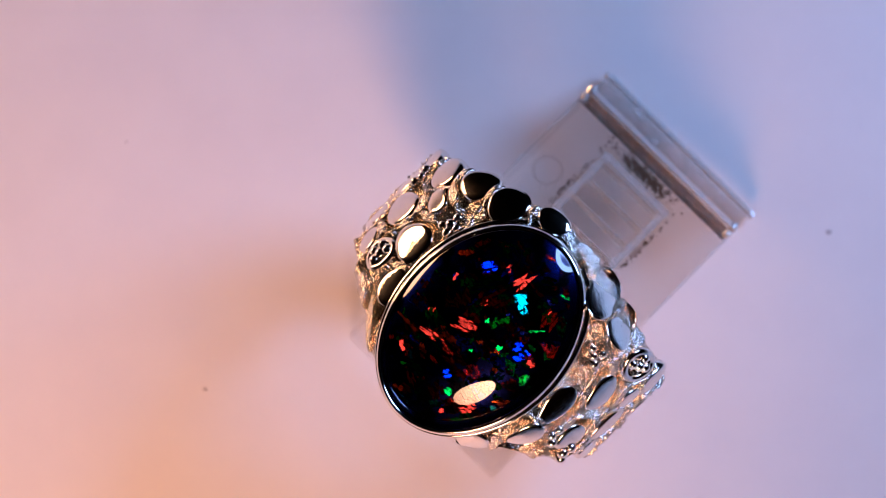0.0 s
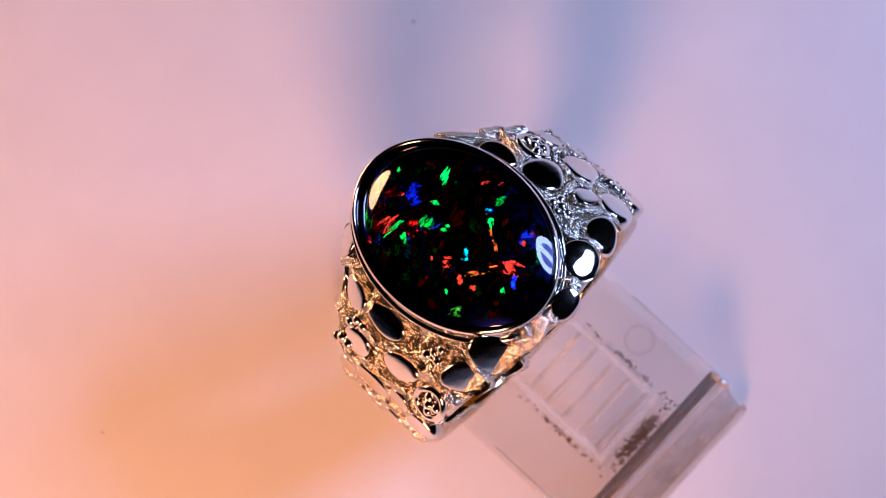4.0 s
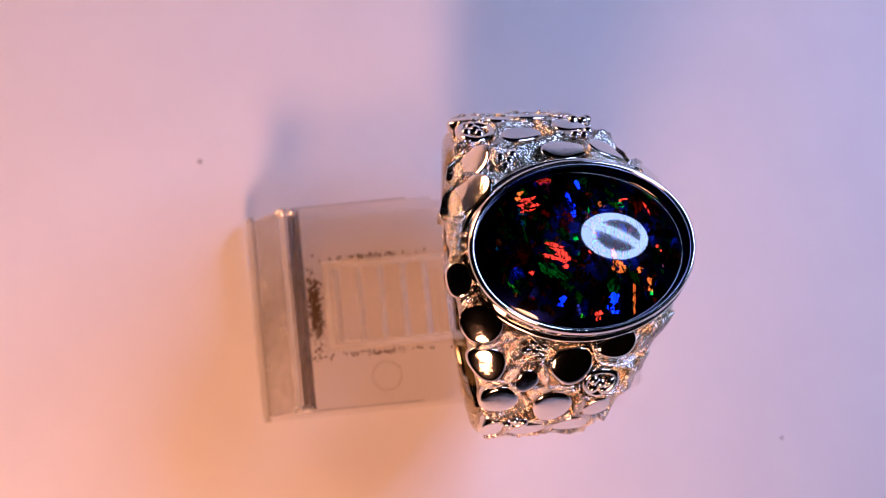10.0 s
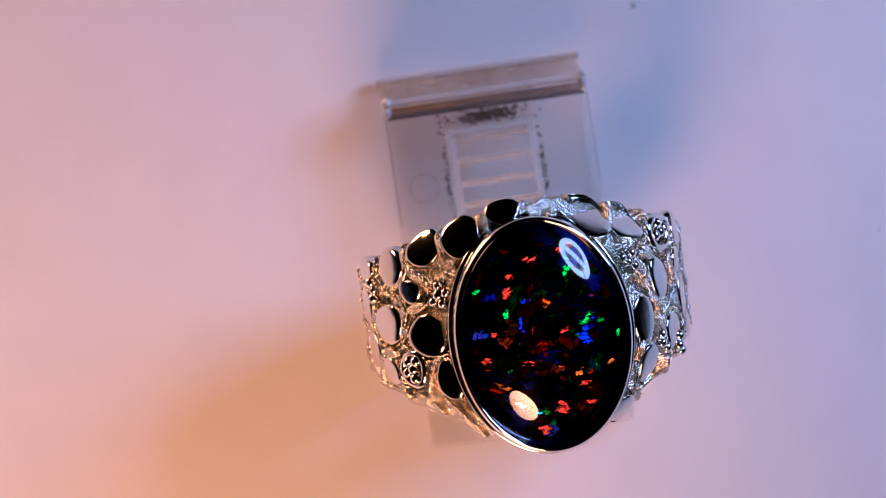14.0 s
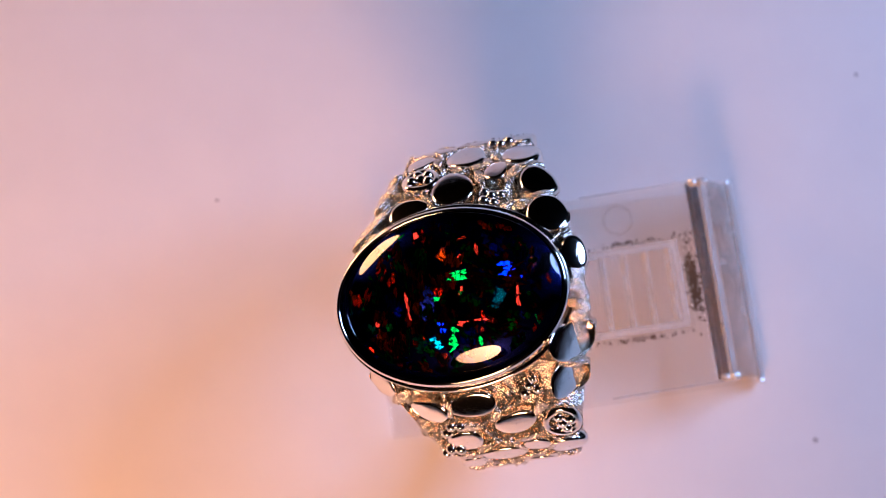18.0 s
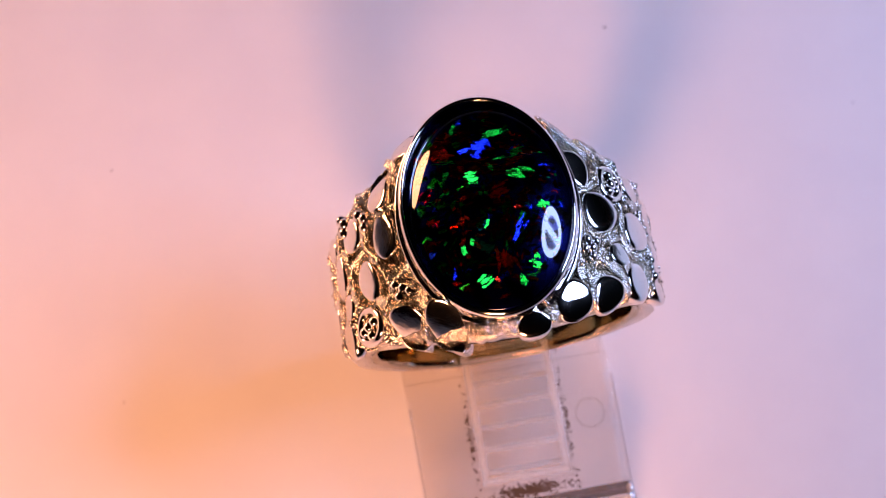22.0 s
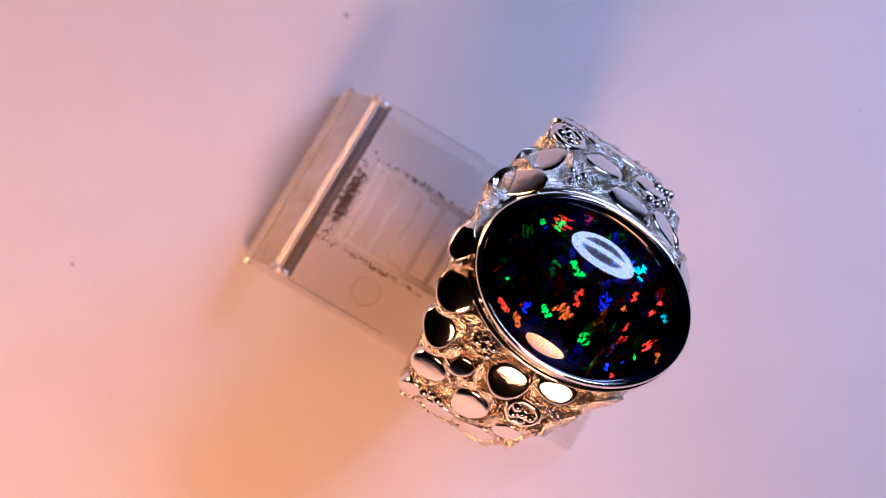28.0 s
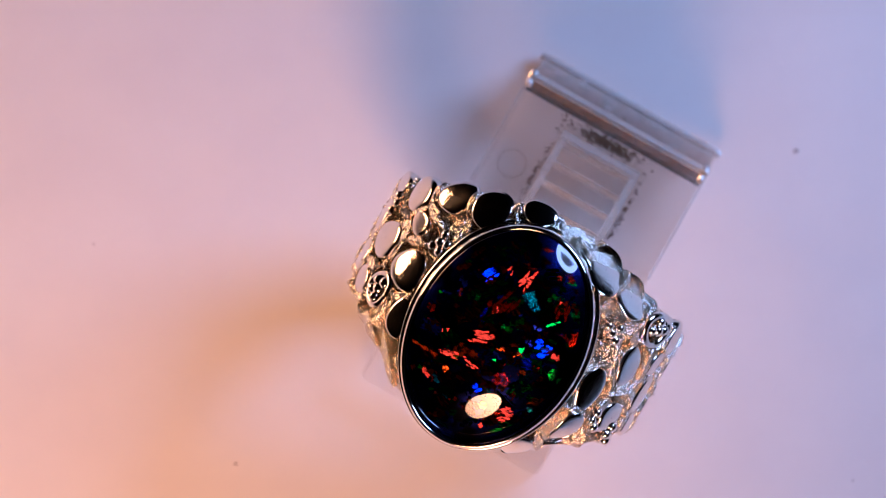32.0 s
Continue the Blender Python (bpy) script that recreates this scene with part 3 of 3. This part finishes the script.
def flash_material(hue):
    """A flake of precious opal: a streaky coloured mirror, tilted as its mesh says, under the stone's clear polish."""
    m, ns, ln, b = material("opal_flash_" + hue)
    co = ns.new("ShaderNodeTexCoord")
    info = ns.new("ShaderNodeObjectInfo")
    place = ns.new("ShaderNodeMapping")
    place.inputs["Scale"].default_value = (1500, 5200, 1500)
    spin = node(ns, "ShaderNodeCombineXYZ")
    angle = node(ns, "ShaderNodeMath")
    angle.operation = "MULTIPLY"
    angle.inputs[1].default_value = 6.28
    ln.new(info.outputs["Random"], angle.inputs[0])
    ln.new(angle.outputs[0], spin.inputs["Z"])
    ln.new(spin.outputs[0], place.inputs["Rotation"])
    ln.new(co.outputs["Object"], place.inputs["Vector"])
    streak = node(ns, "ShaderNodeTexNoise", Scale=1.0, Detail=4.0, Roughness=0.65)
    ln.new(place.outputs[0], streak.inputs["Vector"])
    level = node(ns, "ShaderNodeMapRange", From_Min=0.36, From_Max=0.57, To_Min=0.0, To_Max=0.32)
    ln.new(streak.outputs["Fac"], level.inputs["Value"])
    fade = ns.new("ShaderNodeVectorMath")
    fade.operation = "SCALE"
    fade.inputs[0].default_value = FLASH_SHEEN[hue]
    ln.new(level.outputs["Result"], fade.inputs["Scale"])
    ln.new(fade.outputs[0], b.inputs["Base Color"])
    tilt = ns.new("ShaderNodeAttribute")
    tilt.attribute_name = "tilt"
    turn = ns.new("ShaderNodeVectorTransform")
    turn.vector_type, turn.convert_from, turn.convert_to = "VECTOR", "OBJECT", "WORLD"
    ln.new(tilt.outputs["Vector"], turn.inputs[0])
    unit = ns.new("ShaderNodeVectorMath")
    unit.operation = "NORMALIZE"
    ln.new(turn.outputs[0], unit.inputs[0])
    ln.new(unit.outputs[0], b.inputs["Normal"])
    b.inputs["Metallic"].default_value = 1.0
    b.inputs["Specular Tint"].default_value = (0.12, 0.12, 0.12, 1)
    b.inputs["Roughness"].default_value = 0.17
    b.inputs["Coat Weight"].default_value = 1.0
    b.inputs["Coat Roughness"].default_value = 0.015
    b.inputs["Coat IOR"].default_value = 1.62
    return m


def flashes(turn, hue, flakes):
    """Flakes that mirror the round lamp upwards once the ring has turned so far; each: place on the stone, length, width, angle."""
    if hue not in FLASH_MATERIALS:
        FLASH_MATERIALS[hue] = flash_material(hue)
    rnd = FLASH_RANDOM
    half = (direction(26, 41, 1.0) + Vector(EYE).normalized()).normalized()
    base = (pose(0, 0, 0, 0, 0, -turn) @ RING @ SEAT).to_3x3().inverted() @ half
    for x, y, length, width, angle in flakes:
        bm = bmesh.new()
        a = radians(angle)
        shards = 1 + int(length * width > 0.25) + int(length * width > 0.7) + int(length * width > 1.2)
        for k in range(shards):
            off_u = (rnd.random() - 0.5) * length * (0.55 if shards > 1 else 0)
            off_v = ((k + 0.5) / shards - 0.5) * width
            lu, lv = length * rnd.uniform(0.65, 0.95) / 2 if shards > 1 else length / 2, width / shards * rnd.uniform(1.0, 1.5) / 2
            corners = []
            n = 15
            for i in range(n):
                w = 2 * math.pi * i / n
                k2 = rnd.uniform(0.5, 1.18)
                u, v = off_u + lu * k2 * math.cos(w), off_v + lv * k2 * math.sin(w)
                px, py = x + u * math.cos(a) - v * math.sin(a), y + u * math.sin(a) + v * math.cos(a)
                q = math.hypot(px / STONE_A, py / STONE_B)
                if q > 0.95:
                    px, py, q = px * 0.95 / q, py * 0.95 / q, 0.95
                corners.append(bm.verts.new(Vector((px, py, dome(q) + 0.012 + 0.004 * k)) * RS))
            mx, my = sum(c.co.x for c in corners) / n, sum(c.co.y for c in corners) / n
            q = math.hypot(mx / RS / STONE_A, my / RS / STONE_B)
            mid = bm.verts.new((mx, my, (dome(q) + 0.014 + 0.004 * k) * RS))
            for i in range(n):
                bm.faces.new((mid, corners[i], corners[(i + 1) % n]))
        ob = part("flash", bm, FLASH_MATERIALS[hue], STONE_PART, smooth=True)
        normals = []
        for v in ob.data.vertices:
            px, py = v.co.x / RS, v.co.y / RS
            q = max(0.001, math.hypot(px / STONE_A, py / STONE_B))
            fall = -STONE_H * (1.2 * q + 1.8 * q ** 3.5) / q
            normals.append(Vector((-fall * px / STONE_A ** 2, -fall * py / STONE_B ** 2, 1)).normalized())
        ob.data.normals_split_custom_set_from_vertices(normals)
        lean = (base + Vector((rnd.gauss(0, 0.05), rnd.gauss(0, 0.05), 0))).normalized()
        tilt = ob.data.attributes.new("tilt", "FLOAT_VECTOR", "POINT")
        tilt.data.foreach_set("vector", list(lean) * len(ob.data.vertices))


def pebble_bm(deg, y, hy, ht, spin, lift, seed, slope=None):
    """A flat nugget with a rounded rim set into the hoop; hy and ht are its half sizes along the finger and round the hoop."""
    rnd = random.Random(seed)
    w1, w2 = rnd.uniform(0, 6.28), rnd.uniform(0, 6.28)
    tip_y, tip_t, hollow = rnd.uniform(-0.05, 0.05), rnd.uniform(-0.06, 0.02) if deg < 0 else rnd.uniform(-0.10, -0.02), rnd.uniform(-0.05, 0.03)
    if slope is not None:
        tip_y = slope
    base = outer_radius(deg)
    rows = []
    steps = 32
    for q, z in ((0.02, 1.0), (0.4, 1.0), (0.68, 0.99), (0.80, 0.95), (0.88, 0.84), (0.945, 0.62), (0.985, 0.25), (1.0, -0.4), (0.985, -1.5), (0.93, -3.0), (0.75, -4.5), (0.5, -5.0)):
        row = []
        for i in range(steps):
            a = 2 * math.pi * i / steps
            k = q * (1 + 0.06 * math.sin(2 * a + w1) + 0.05 * math.sin(3 * a + w2))
            u, v = hy * k * math.cos(a), ht * k * math.sin(a)
            c, s = math.cos(spin), math.sin(spin)
            u, v = u * c - v * s, u * s + v * c
            far, back = edges(deg + math.degrees(v / base))
            far, back = far + 0.75, back - 0.25
            at = y + u
            over = max(0.0, at - (far - 0.9), (back + 0.7) - at)
            at = min(max(at, back), far)
            sunk = max(0.0, abs(tip_y) - 0.3) * 0.55
            flat = v * v / (2 * base) * 0.3 if z > 0 else 0.0
            up = base - sunk + lift * z + flat - 0.05 * over * over + (tip_y * u + tip_t * v - hollow * (1 - q * q) if z > 0 else 0)
            row.append(on_ring(deg + math.degrees(v / base), at, up - shoulder(deg + math.degrees(v / base), at)))
        rows.append(row)
    return grid_bm(rows, close_v=True)


def bead_bm(deg, y, r, lift):
    bm = bmesh.new()
    bmesh.ops.create_icosphere(bm, subdivisions=2, radius=r * MM, matrix=Matrix.Translation(on_ring(deg, y, outer_radius(deg) + lift - shoulder(deg, y))))
    return bm


def loop_bm(deg, y, hy, ht, tube):
    """An oval loop of cast silver lying on the hoop."""
    rows = []
    for i in range(40):
        a = 2 * math.pi * i / 40
        row = []
        for j in range(10):
            b = 2 * math.pi * j / 10
            k = 1 + tube * math.cos(b) / min(hy, ht) + 0.05 * math.sin(3 * a + deg)
            d, c = deg + math.degrees(ht * k * math.sin(a) / 12.3), y + hy * k * math.cos(a)
            row.append(on_ring(d, c, outer_radius(d) + 0.05 + tube * math.sin(b) - shoulder(d, c)))
        rows.append(row)
    return grid_bm(rows, close_u=True, close_v=True)


def opal_ring():
    r = empty("opal_ring", RING)
    tagged(r, "silver nugget ring with an oval black opal, leaning in the stand", "ring")
    shank(r)
    bezel(r)
    rnd = random.Random(12)
    for n, (deg, y, hy, ht) in enumerate(LEFT_NUGGETS + RIGHT_NUGGETS):
        part("nugget", pebble_bm(deg, y, hy * GROW, ht * GROW, rnd.uniform(-0.25, 0.25), rnd.uniform(0.20, 0.30), n, SLOPES.get(deg)), NUGGET, r, smooth=True)
    for n, (deg, y, hy, ht) in enumerate(RODS):
        part("cast_ridge", pebble_bm(deg, y, hy, ht, (2.42, 2.2)[n] if n < 2 else rnd.uniform(-0.9, 0.9), 0.22, 100 + n), CAST, r, smooth=True)
    # grainy branches where two nuggets nearly meet
    placed = LEFT_NUGGETS + RIGHT_NUGGETS
    for n, (d1, y1, a1, b1) in enumerate(placed):
        for d2, y2, a2, b2 in placed[n + 1:]:
            v, u = radians(d2 - d1) * 12.3, y2 - y1
            gap = math.hypot(u, v) - (a1 + b1 + a2 + b2) * 0.5 * GROW
            k = (a1 + b1) / (a1 + b1 + a2 + b2)
            deg, y = d1 + (d2 - d1) * k, y1 + u * k
            far, back = edges(deg)
            if -0.15 < gap < 1.3 and back + 0.7 < y < far - 0.7 and abs(deg) < 100:
                part("cast_ridge", pebble_bm(deg, y, rnd.uniform(0.7, 1.05), min(0.5, 0.26 + max(0.0, gap) * 0.2), math.atan2(-u, v) + math.pi / 2 + math.pi / 2, rnd.uniform(0.24, 0.36), 300 + n), CAST, r, smooth=True)
    for deg, y, count in CLUSTERS:
        for i in range(count):
            a = 2 * math.pi * i / count + deg
            d = 0.0 if i == 0 else 0.72
            part("granule", bead_bm(deg + d * math.cos(a) * 4.6, y + d * math.sin(a), rnd.uniform(0.40, 0.48), 0.12), POLISHED, r, smooth=True)
    for deg, y, hy, ht in LOOPS:
        part("cast_loop", loop_bm(deg, y, hy * 1.05, ht * 1.05, 0.3), NUGGET, r, smooth=True)
    # scalloped bits along the edge below the bezel
    for k, (deg, y, hy, ht) in enumerate([(-1.5, 9.45, 0.5, 0.7), (3.0, 9.2, 0.5, 0.6), (6.5, 9.5, 0.45, 0.75), (11.0, 9.3, 0.5, 0.7), (14.0, 8.9, 0.6, 0.5)]):
        part("cast_lump", pebble_bm(deg, y, hy, ht, rnd.uniform(-0.5, 0.5), 0.18, 200 + k), CAST, r, smooth=True)
    return r


OPAL_RING = opal_ring()
STONE_PART = stone(OPAL_RING)
flashes(0.2, "red", [(-0.2, 5.08, 1.6, 0.78, 74), (-1.19, -0.18, 1.77, 0.89, 24), (-2.26, -2.39, 1.95, 0.5, 10), (-0.85, -2.39, 1.42, 0.35, -6), (-3.41, -4.75, 0.64, 0.78, 47), (-3.69, -1.17, 0.89, 0.28, 36), (-1.08, 2.21, 0.71, 0.53, 44), (2.81, 4.6, 0.64, 0.35, 94), (4.35, 0.94, 0.71, 0.57, 103), (-1.6, 5.09, 0.71, 0.43, 84), (3.17, -4.61, 1.6, 1.06, 44), (-4.03, 1.84, 0.43, 0.71, 16), (2.07, -6.18, 0.43, 0.35, 45)])
flashes(0.2, "teal", [(0.86, 3.84, 1.06, 1.6, 43)])
flashes(0.2, "blue", [(-2.75, 4.13, 1.42, 0.78, 54), (3.2, 1.26, 1.06, 1.42, 43), (0.39, -3.74, 0.71, 0.71, 44)])
flashes(0.2, "green", [(0.53, -1.27, 0.43, 0.35, 44), (1.88, 0.38, 0.5, 0.43, -2), (1.42, -4.63, 1.06, 0.53, 3), (3.01, 3.12, 1.24, 0.18, 42), (-0.17, 1.26, 0.35, 0.35, 44)])
flashes(44.1, "green", [(-1.34, 1.16, 1.77, 0.71, 92), (2.95, 0.02, 0.85, 1.42, 67), (0.05, -0.65, 0.57, 0.35, 86), (3.61, 1.96, 0.35, 0.5, 87), (3.76, -0.06, 1.06, 0.21, 124)])
flashes(44.1, "red", [(-2.49, 1.6, 0.43, 0.71, 107), (-3.03, 2.83, 0.35, 0.71, 98), (-4.79, -1.73, 0.64, 0.5, 119), (0.3, -2.9, 0.35, 2.13, 96), (0.92, 5.27, 0.35, 1.42, 88), (-0.26, 1.29, 0.28, 0.57, 67), (2.07, 1.77, 2.13, 0.21, 82), (2.18, 0.82, 0.5, 0.35, 87), (4.2, -0.87, 0.5, 0.43, 87), (1.1, -5.52, 0.43, 0.35, 85), (2.2, 3.01, 0.43, 0.35, 87)])
flashes(44.1, "blue", [(-1.07, 5.03, 1.42, 1.42, 88), (1.93, -0.65, 0.53, 1.06, 87)])
flashes(44.1, "teal", [(3.2, -1.37, 0.89, 0.89, 87)])
flashes(88.2, "red", [(2.64, -3.97, 1.6, 1.06, 155), (-0.76, 5.23, 1.77, 1.06, 113), (1.92, 1.66, 0.89, 0.89, 129), (2.52, 0.38, 0.57, 0.35, 100), (4.58, -4.58, 1.06, 0.21, 120), (2.37, 3.16, 0.5, 0.64, 159), (2.08, 4.35, 0.5, 0.43, 159), (-2.81, 4.89, 0.43, 0.5, 138), (-4.32, -0.54, 0.71, 0.28, 148), (0.34, -4.67, 0.5, 0.35, 127)])
flashes(88.2, "green", [(2.68, -3.44, 1.77, 0.43, 161), (0.85, -1.58, 1.24, 1.06, 171), (-4.15, 1.44, 1.06, 0.64, 166), (0.14, -0.16, 0.57, 0.5, 130), (-2.28, 2.1, 0.64, 1.06, 144), (2.79, -2.16, 0.89, 0.64, -171), (3.56, 2.95, 0.28, 0.5, 129), (0.91, 6.14, 0.43, 0.43, 134), (-2.6, -3.01, 1.42, 0.71, -163), (-1.02, -6.3, 0.71, 0.5, 148), (-0.84, -2.0, 0.89, 0.35, 129)])
flashes(88.2, "blue", [(-0.23, 6.32, 0.53, 1.06, 135), (-0.18, -3.97, 1.42, 1.77, 128)])
flashes(88.2, "orange", [(-1.5, 3.05, 0.35, 1.77, 148), (0.8, 4.0, 2.13, 0.5, 141)])
flashes(88.2, "teal", [(0.69, 2.36, 0.71, 0.89, 130), (-2.71, 1.26, 0.71, 0.5, 133)])
flashes(143.8, "blue", [(-1.98, 3.1, 2.13, 0.64, -126), (3.33, 5.06, 0.43, 0.92, 160), (0.88, -6.69, 0.71, 0.71, -173), (1.11, -3.91, 1.42, 0.35, -173)])
flashes(143.8, "green", [(-1.47, -5.05, 1.95, 0.64, -161), (1.51, -6.16, 0.43, 1.06, 171), (-2.88, -1.36, 1.77, 0.99, 160), (1.35, 6.33, 1.24, 0.85, -157), (-2.7, 5.51, 0.85, 0.92, -174), (2.35, 3.82, 0.5, 0.5, -176), (1.57, 3.43, 0.5, 0.5, -175), (0.32, 2.26, 0.78, 0.28, -122), (-1.46, 6.74, 0.71, 0.64, -169), (1.18, -1.05, 0.35, 0.43, -174), (-1.38, -2.73, 1.42, 0.21, -169), (3.07, -0.71, 0.89, 0.35, -155), (-0.86, 4.31, 0.35, 1.06, 174)])
flashes(143.8, "red", [(2.48, -5.82, 0.78, 0.57, 144), (1.34, -0.11, 1.35, 0.28, -174), (-3.0, -3.49, 0.71, 0.28, -163), (0.35, 6.4, 0.43, 0.35, -174), (-2.17, 1.33, 1.06, 0.21, -169)])
flashes(180.7, "red", [(1.48, -0.46, 0.89, 1.6, -113), (-1.66, 1.42, 1.49, 0.64, -108), (-0.74, 4.09, 0.78, 0.35, -105), (-0.99, -0.78, 0.5, 0.78, -94), (1.11, 6.35, 0.71, 0.28, -130), (-3.03, 3.74, 1.42, 0.21, -128), (-0.28, -1.04, 0.5, 0.28, -132), (-4.2, -3.42, 0.35, 0.89, -107)])
flashes(180.7, "orange", [(1.19, -1.4, 0.64, 0.35, -123), (3.86, 4.79, 0.57, 0.92, -147)])
flashes(180.7, "green", [(-2.18, 3.15, 2.48, 0.92, -133), (1.44, 4.88, 1.6, 0.35, -178), (0.5, 4.93, 0.64, 0.35, -167), (1.92, 3.92, 1.06, 0.28, -116), (-3.18, 5.88, 0.71, 0.28, -116), (0.47, -3.7, 0.64, 0.35, -176), (-0.67, -5.35, 0.71, 0.5, -127), (0.51, 1.83, 0.5, 0.28, -134)])
flashes(180.7, "blue", [(-4.81, 0.8, 0.92, 0.92, -126), (-4.23, 3.86, 1.42, 0.71, -130), (2.29, 1.36, 0.89, 0.89, -136)])
flashes(223.8, "red", [(3.08, 4.29, 1.77, 1.14, -82), (-0.7, 2.77, 2.13, 1.28, -111), (-1.21, 2.35, 0.89, 1.42, -62), (-0.9, 0.22, 0.5, 0.35, -90), (-2.02, 4.77, 0.5, 0.28, -92), (3.02, -2.94, 1.06, 0.28, -89), (2.38, -4.91, 0.35, 1.06, -78), (-5.39, -0.35, 0.71, 0.71, -90), (-0.68, -5.4, 0.43, 0.71, -63)])
flashes(223.8, "orange", [(-1.57, -1.51, 0.57, 1.77, -85), (-2.06, -2.22, 0.89, 0.89, -90), (-3.33, -4.48, 0.64, 1.06, -62), (-4.3, -3.06, 0.35, 2.13, -85), (-2.21, -3.67, 0.71, 0.43, -48)])
flashes(223.8, "green", [(0.27, 1.3, 0.43, 0.5, -91), (-3.95, -4.57, 0.43, 0.35, -87)])
flashes(223.8, "blue", [(2.83, 1.33, 0.57, 1.77, -86), (-4.26, 2.55, 0.71, 0.71, -92), (4.42, 0.39, 0.5, 0.71, -90), (-4.63, -1.26, 1.06, 1.42, -90)])
flashes(269.3, "orange", [(-2.51, 1.04, 1.6, 1.35, -26), (-4.72, 3.53, 0.64, 0.99, -44), (-0.0, -2.81, 0.89, 0.43, -18), (-1.36, -7.32, 0.64, 0.78, -49)])
flashes(269.3, "red", [(-1.22, 0.79, 0.89, 1.28, -66), (-4.22, 4.91, 0.5, 1.24, -21), (-1.22, -5.92, 1.42, 0.57, -33), (1.26, -3.04, 0.78, 0.71, -47), (-1.98, -3.87, 1.06, 0.57, -6), (1.11, -4.98, 1.06, 0.35, -29), (1.97, -5.18, 0.71, 0.28, -39), (-1.05, -3.64, 0.89, 0.28, -7), (-4.3, -4.93, 0.64, 0.43, -46)])
flashes(269.3, "green", [(0.6, 1.84, 0.85, 1.42, -37), (2.83, 4.26, 0.85, 0.92, -98), (-3.22, 2.25, 0.71, 0.99, -46), (-3.37, -1.43, 1.06, 0.99, -46), (-2.41, -5.54, 0.28, 0.5, -47), (2.41, 5.65, 0.57, 0.35, -46), (-2.57, 5.74, 0.71, 0.28, -45)])
flashes(269.3, "blue", [(-3.64, 3.4, 0.78, 0.89, -87), (3.0, -1.65, 1.06, 0.71, -47), (-4.12, -4.09, 0.5, 0.57, -46)])
flashes(269.3, "teal", [(3.13, -2.52, 1.06, 1.28, -94), (1.29, -6.17, 0.71, 0.71, -48)])
flashes(313.2, "red", [(-4.63, -1.36, 0.99, 0.92, 22), (-0.92, -6.87, 1.06, 0.71, 9), (2.47, -3.83, 1.24, 0.64, 0), (0.42, -5.24, 1.24, 0.92, -24), (-0.59, 5.96, 1.06, 0.43, 17), (-2.35, 3.93, 1.06, 0.64, 28), (1.27, 0.48, 0.89, 0.28, 21), (-1.29, -1.57, 1.42, 0.35, -2), (2.61, -5.25, 1.06, 0.28, -7), (-3.8, 0.83, 0.5, 0.28, 0), (-2.13, 4.89, 0.71, 0.28, -1), (1.76, 6.24, 0.5, 0.43, -43), (0.68, -2.0, 0.5, 0.28, -4)])
flashes(313.2, "green", [(3.08, 1.07, 1.14, 0.78, 5), (2.15, 4.68, 0.57, 0.78, -23), (-2.76, 2.24, 0.43, 0.57, -1), (-4.6, 3.91, 0.89, 0.43, 31), (3.35, -2.61, 0.57, 0.28, -1), (5.42, -0.52, 0.28, 0.43, -13)])
flashes(313.2, "blue", [(2.76, -0.13, 0.99, 1.42, -5), (-1.66, 1.35, 0.57, 0.99, -2)])
flashes(313.2, "orange", [(-3.79, -3.04, 1.77, 0.28, -26), (1.99, -2.83, 0.57, 0.35, -4), (4.57, -2.52, 0.71, 0.21, 21)])
flashes(313.2, "teal", [(-2.53, -4.6, 0.78, 0.5, -1), (-1.24, -5.34, 0.71, 0.43, -2)])


# ---- the turning ----
RATE = 21.93
STEADY = [(0.0, 0.1), (2.0, 0.23), (4.0, 0.6), (6.5, 1.5), (9.0, 1.0), (11.5, -0.1), (14.0, -0.1), (16.5, 0.9), (19.0, 1.9), (21.5, 2.7), (24.0, 2.7), (26.0, 2.2), (28.0, 2.0), (30.0, 2.7), (32.0, 3.3)]


def turned(t):
    for (a, va), (b, vb) in zip(STEADY, STEADY[1:]):
        if a <= t <= b:
            return -(RATE * t + va + (vb - va) * (t - a) / (b - a))
    return -RATE * t


def motions():
    for thing, start in ((TURNTABLE, pose(0, 0, -0.0215)), (RING_STAND, STAND), (OPAL_RING, RING)):
        walk(thing, [(k * 0.5, pose(0, 0, 0, 0, 0, turned(k * 0.5)) @ start) for k in range(65)])


motions()
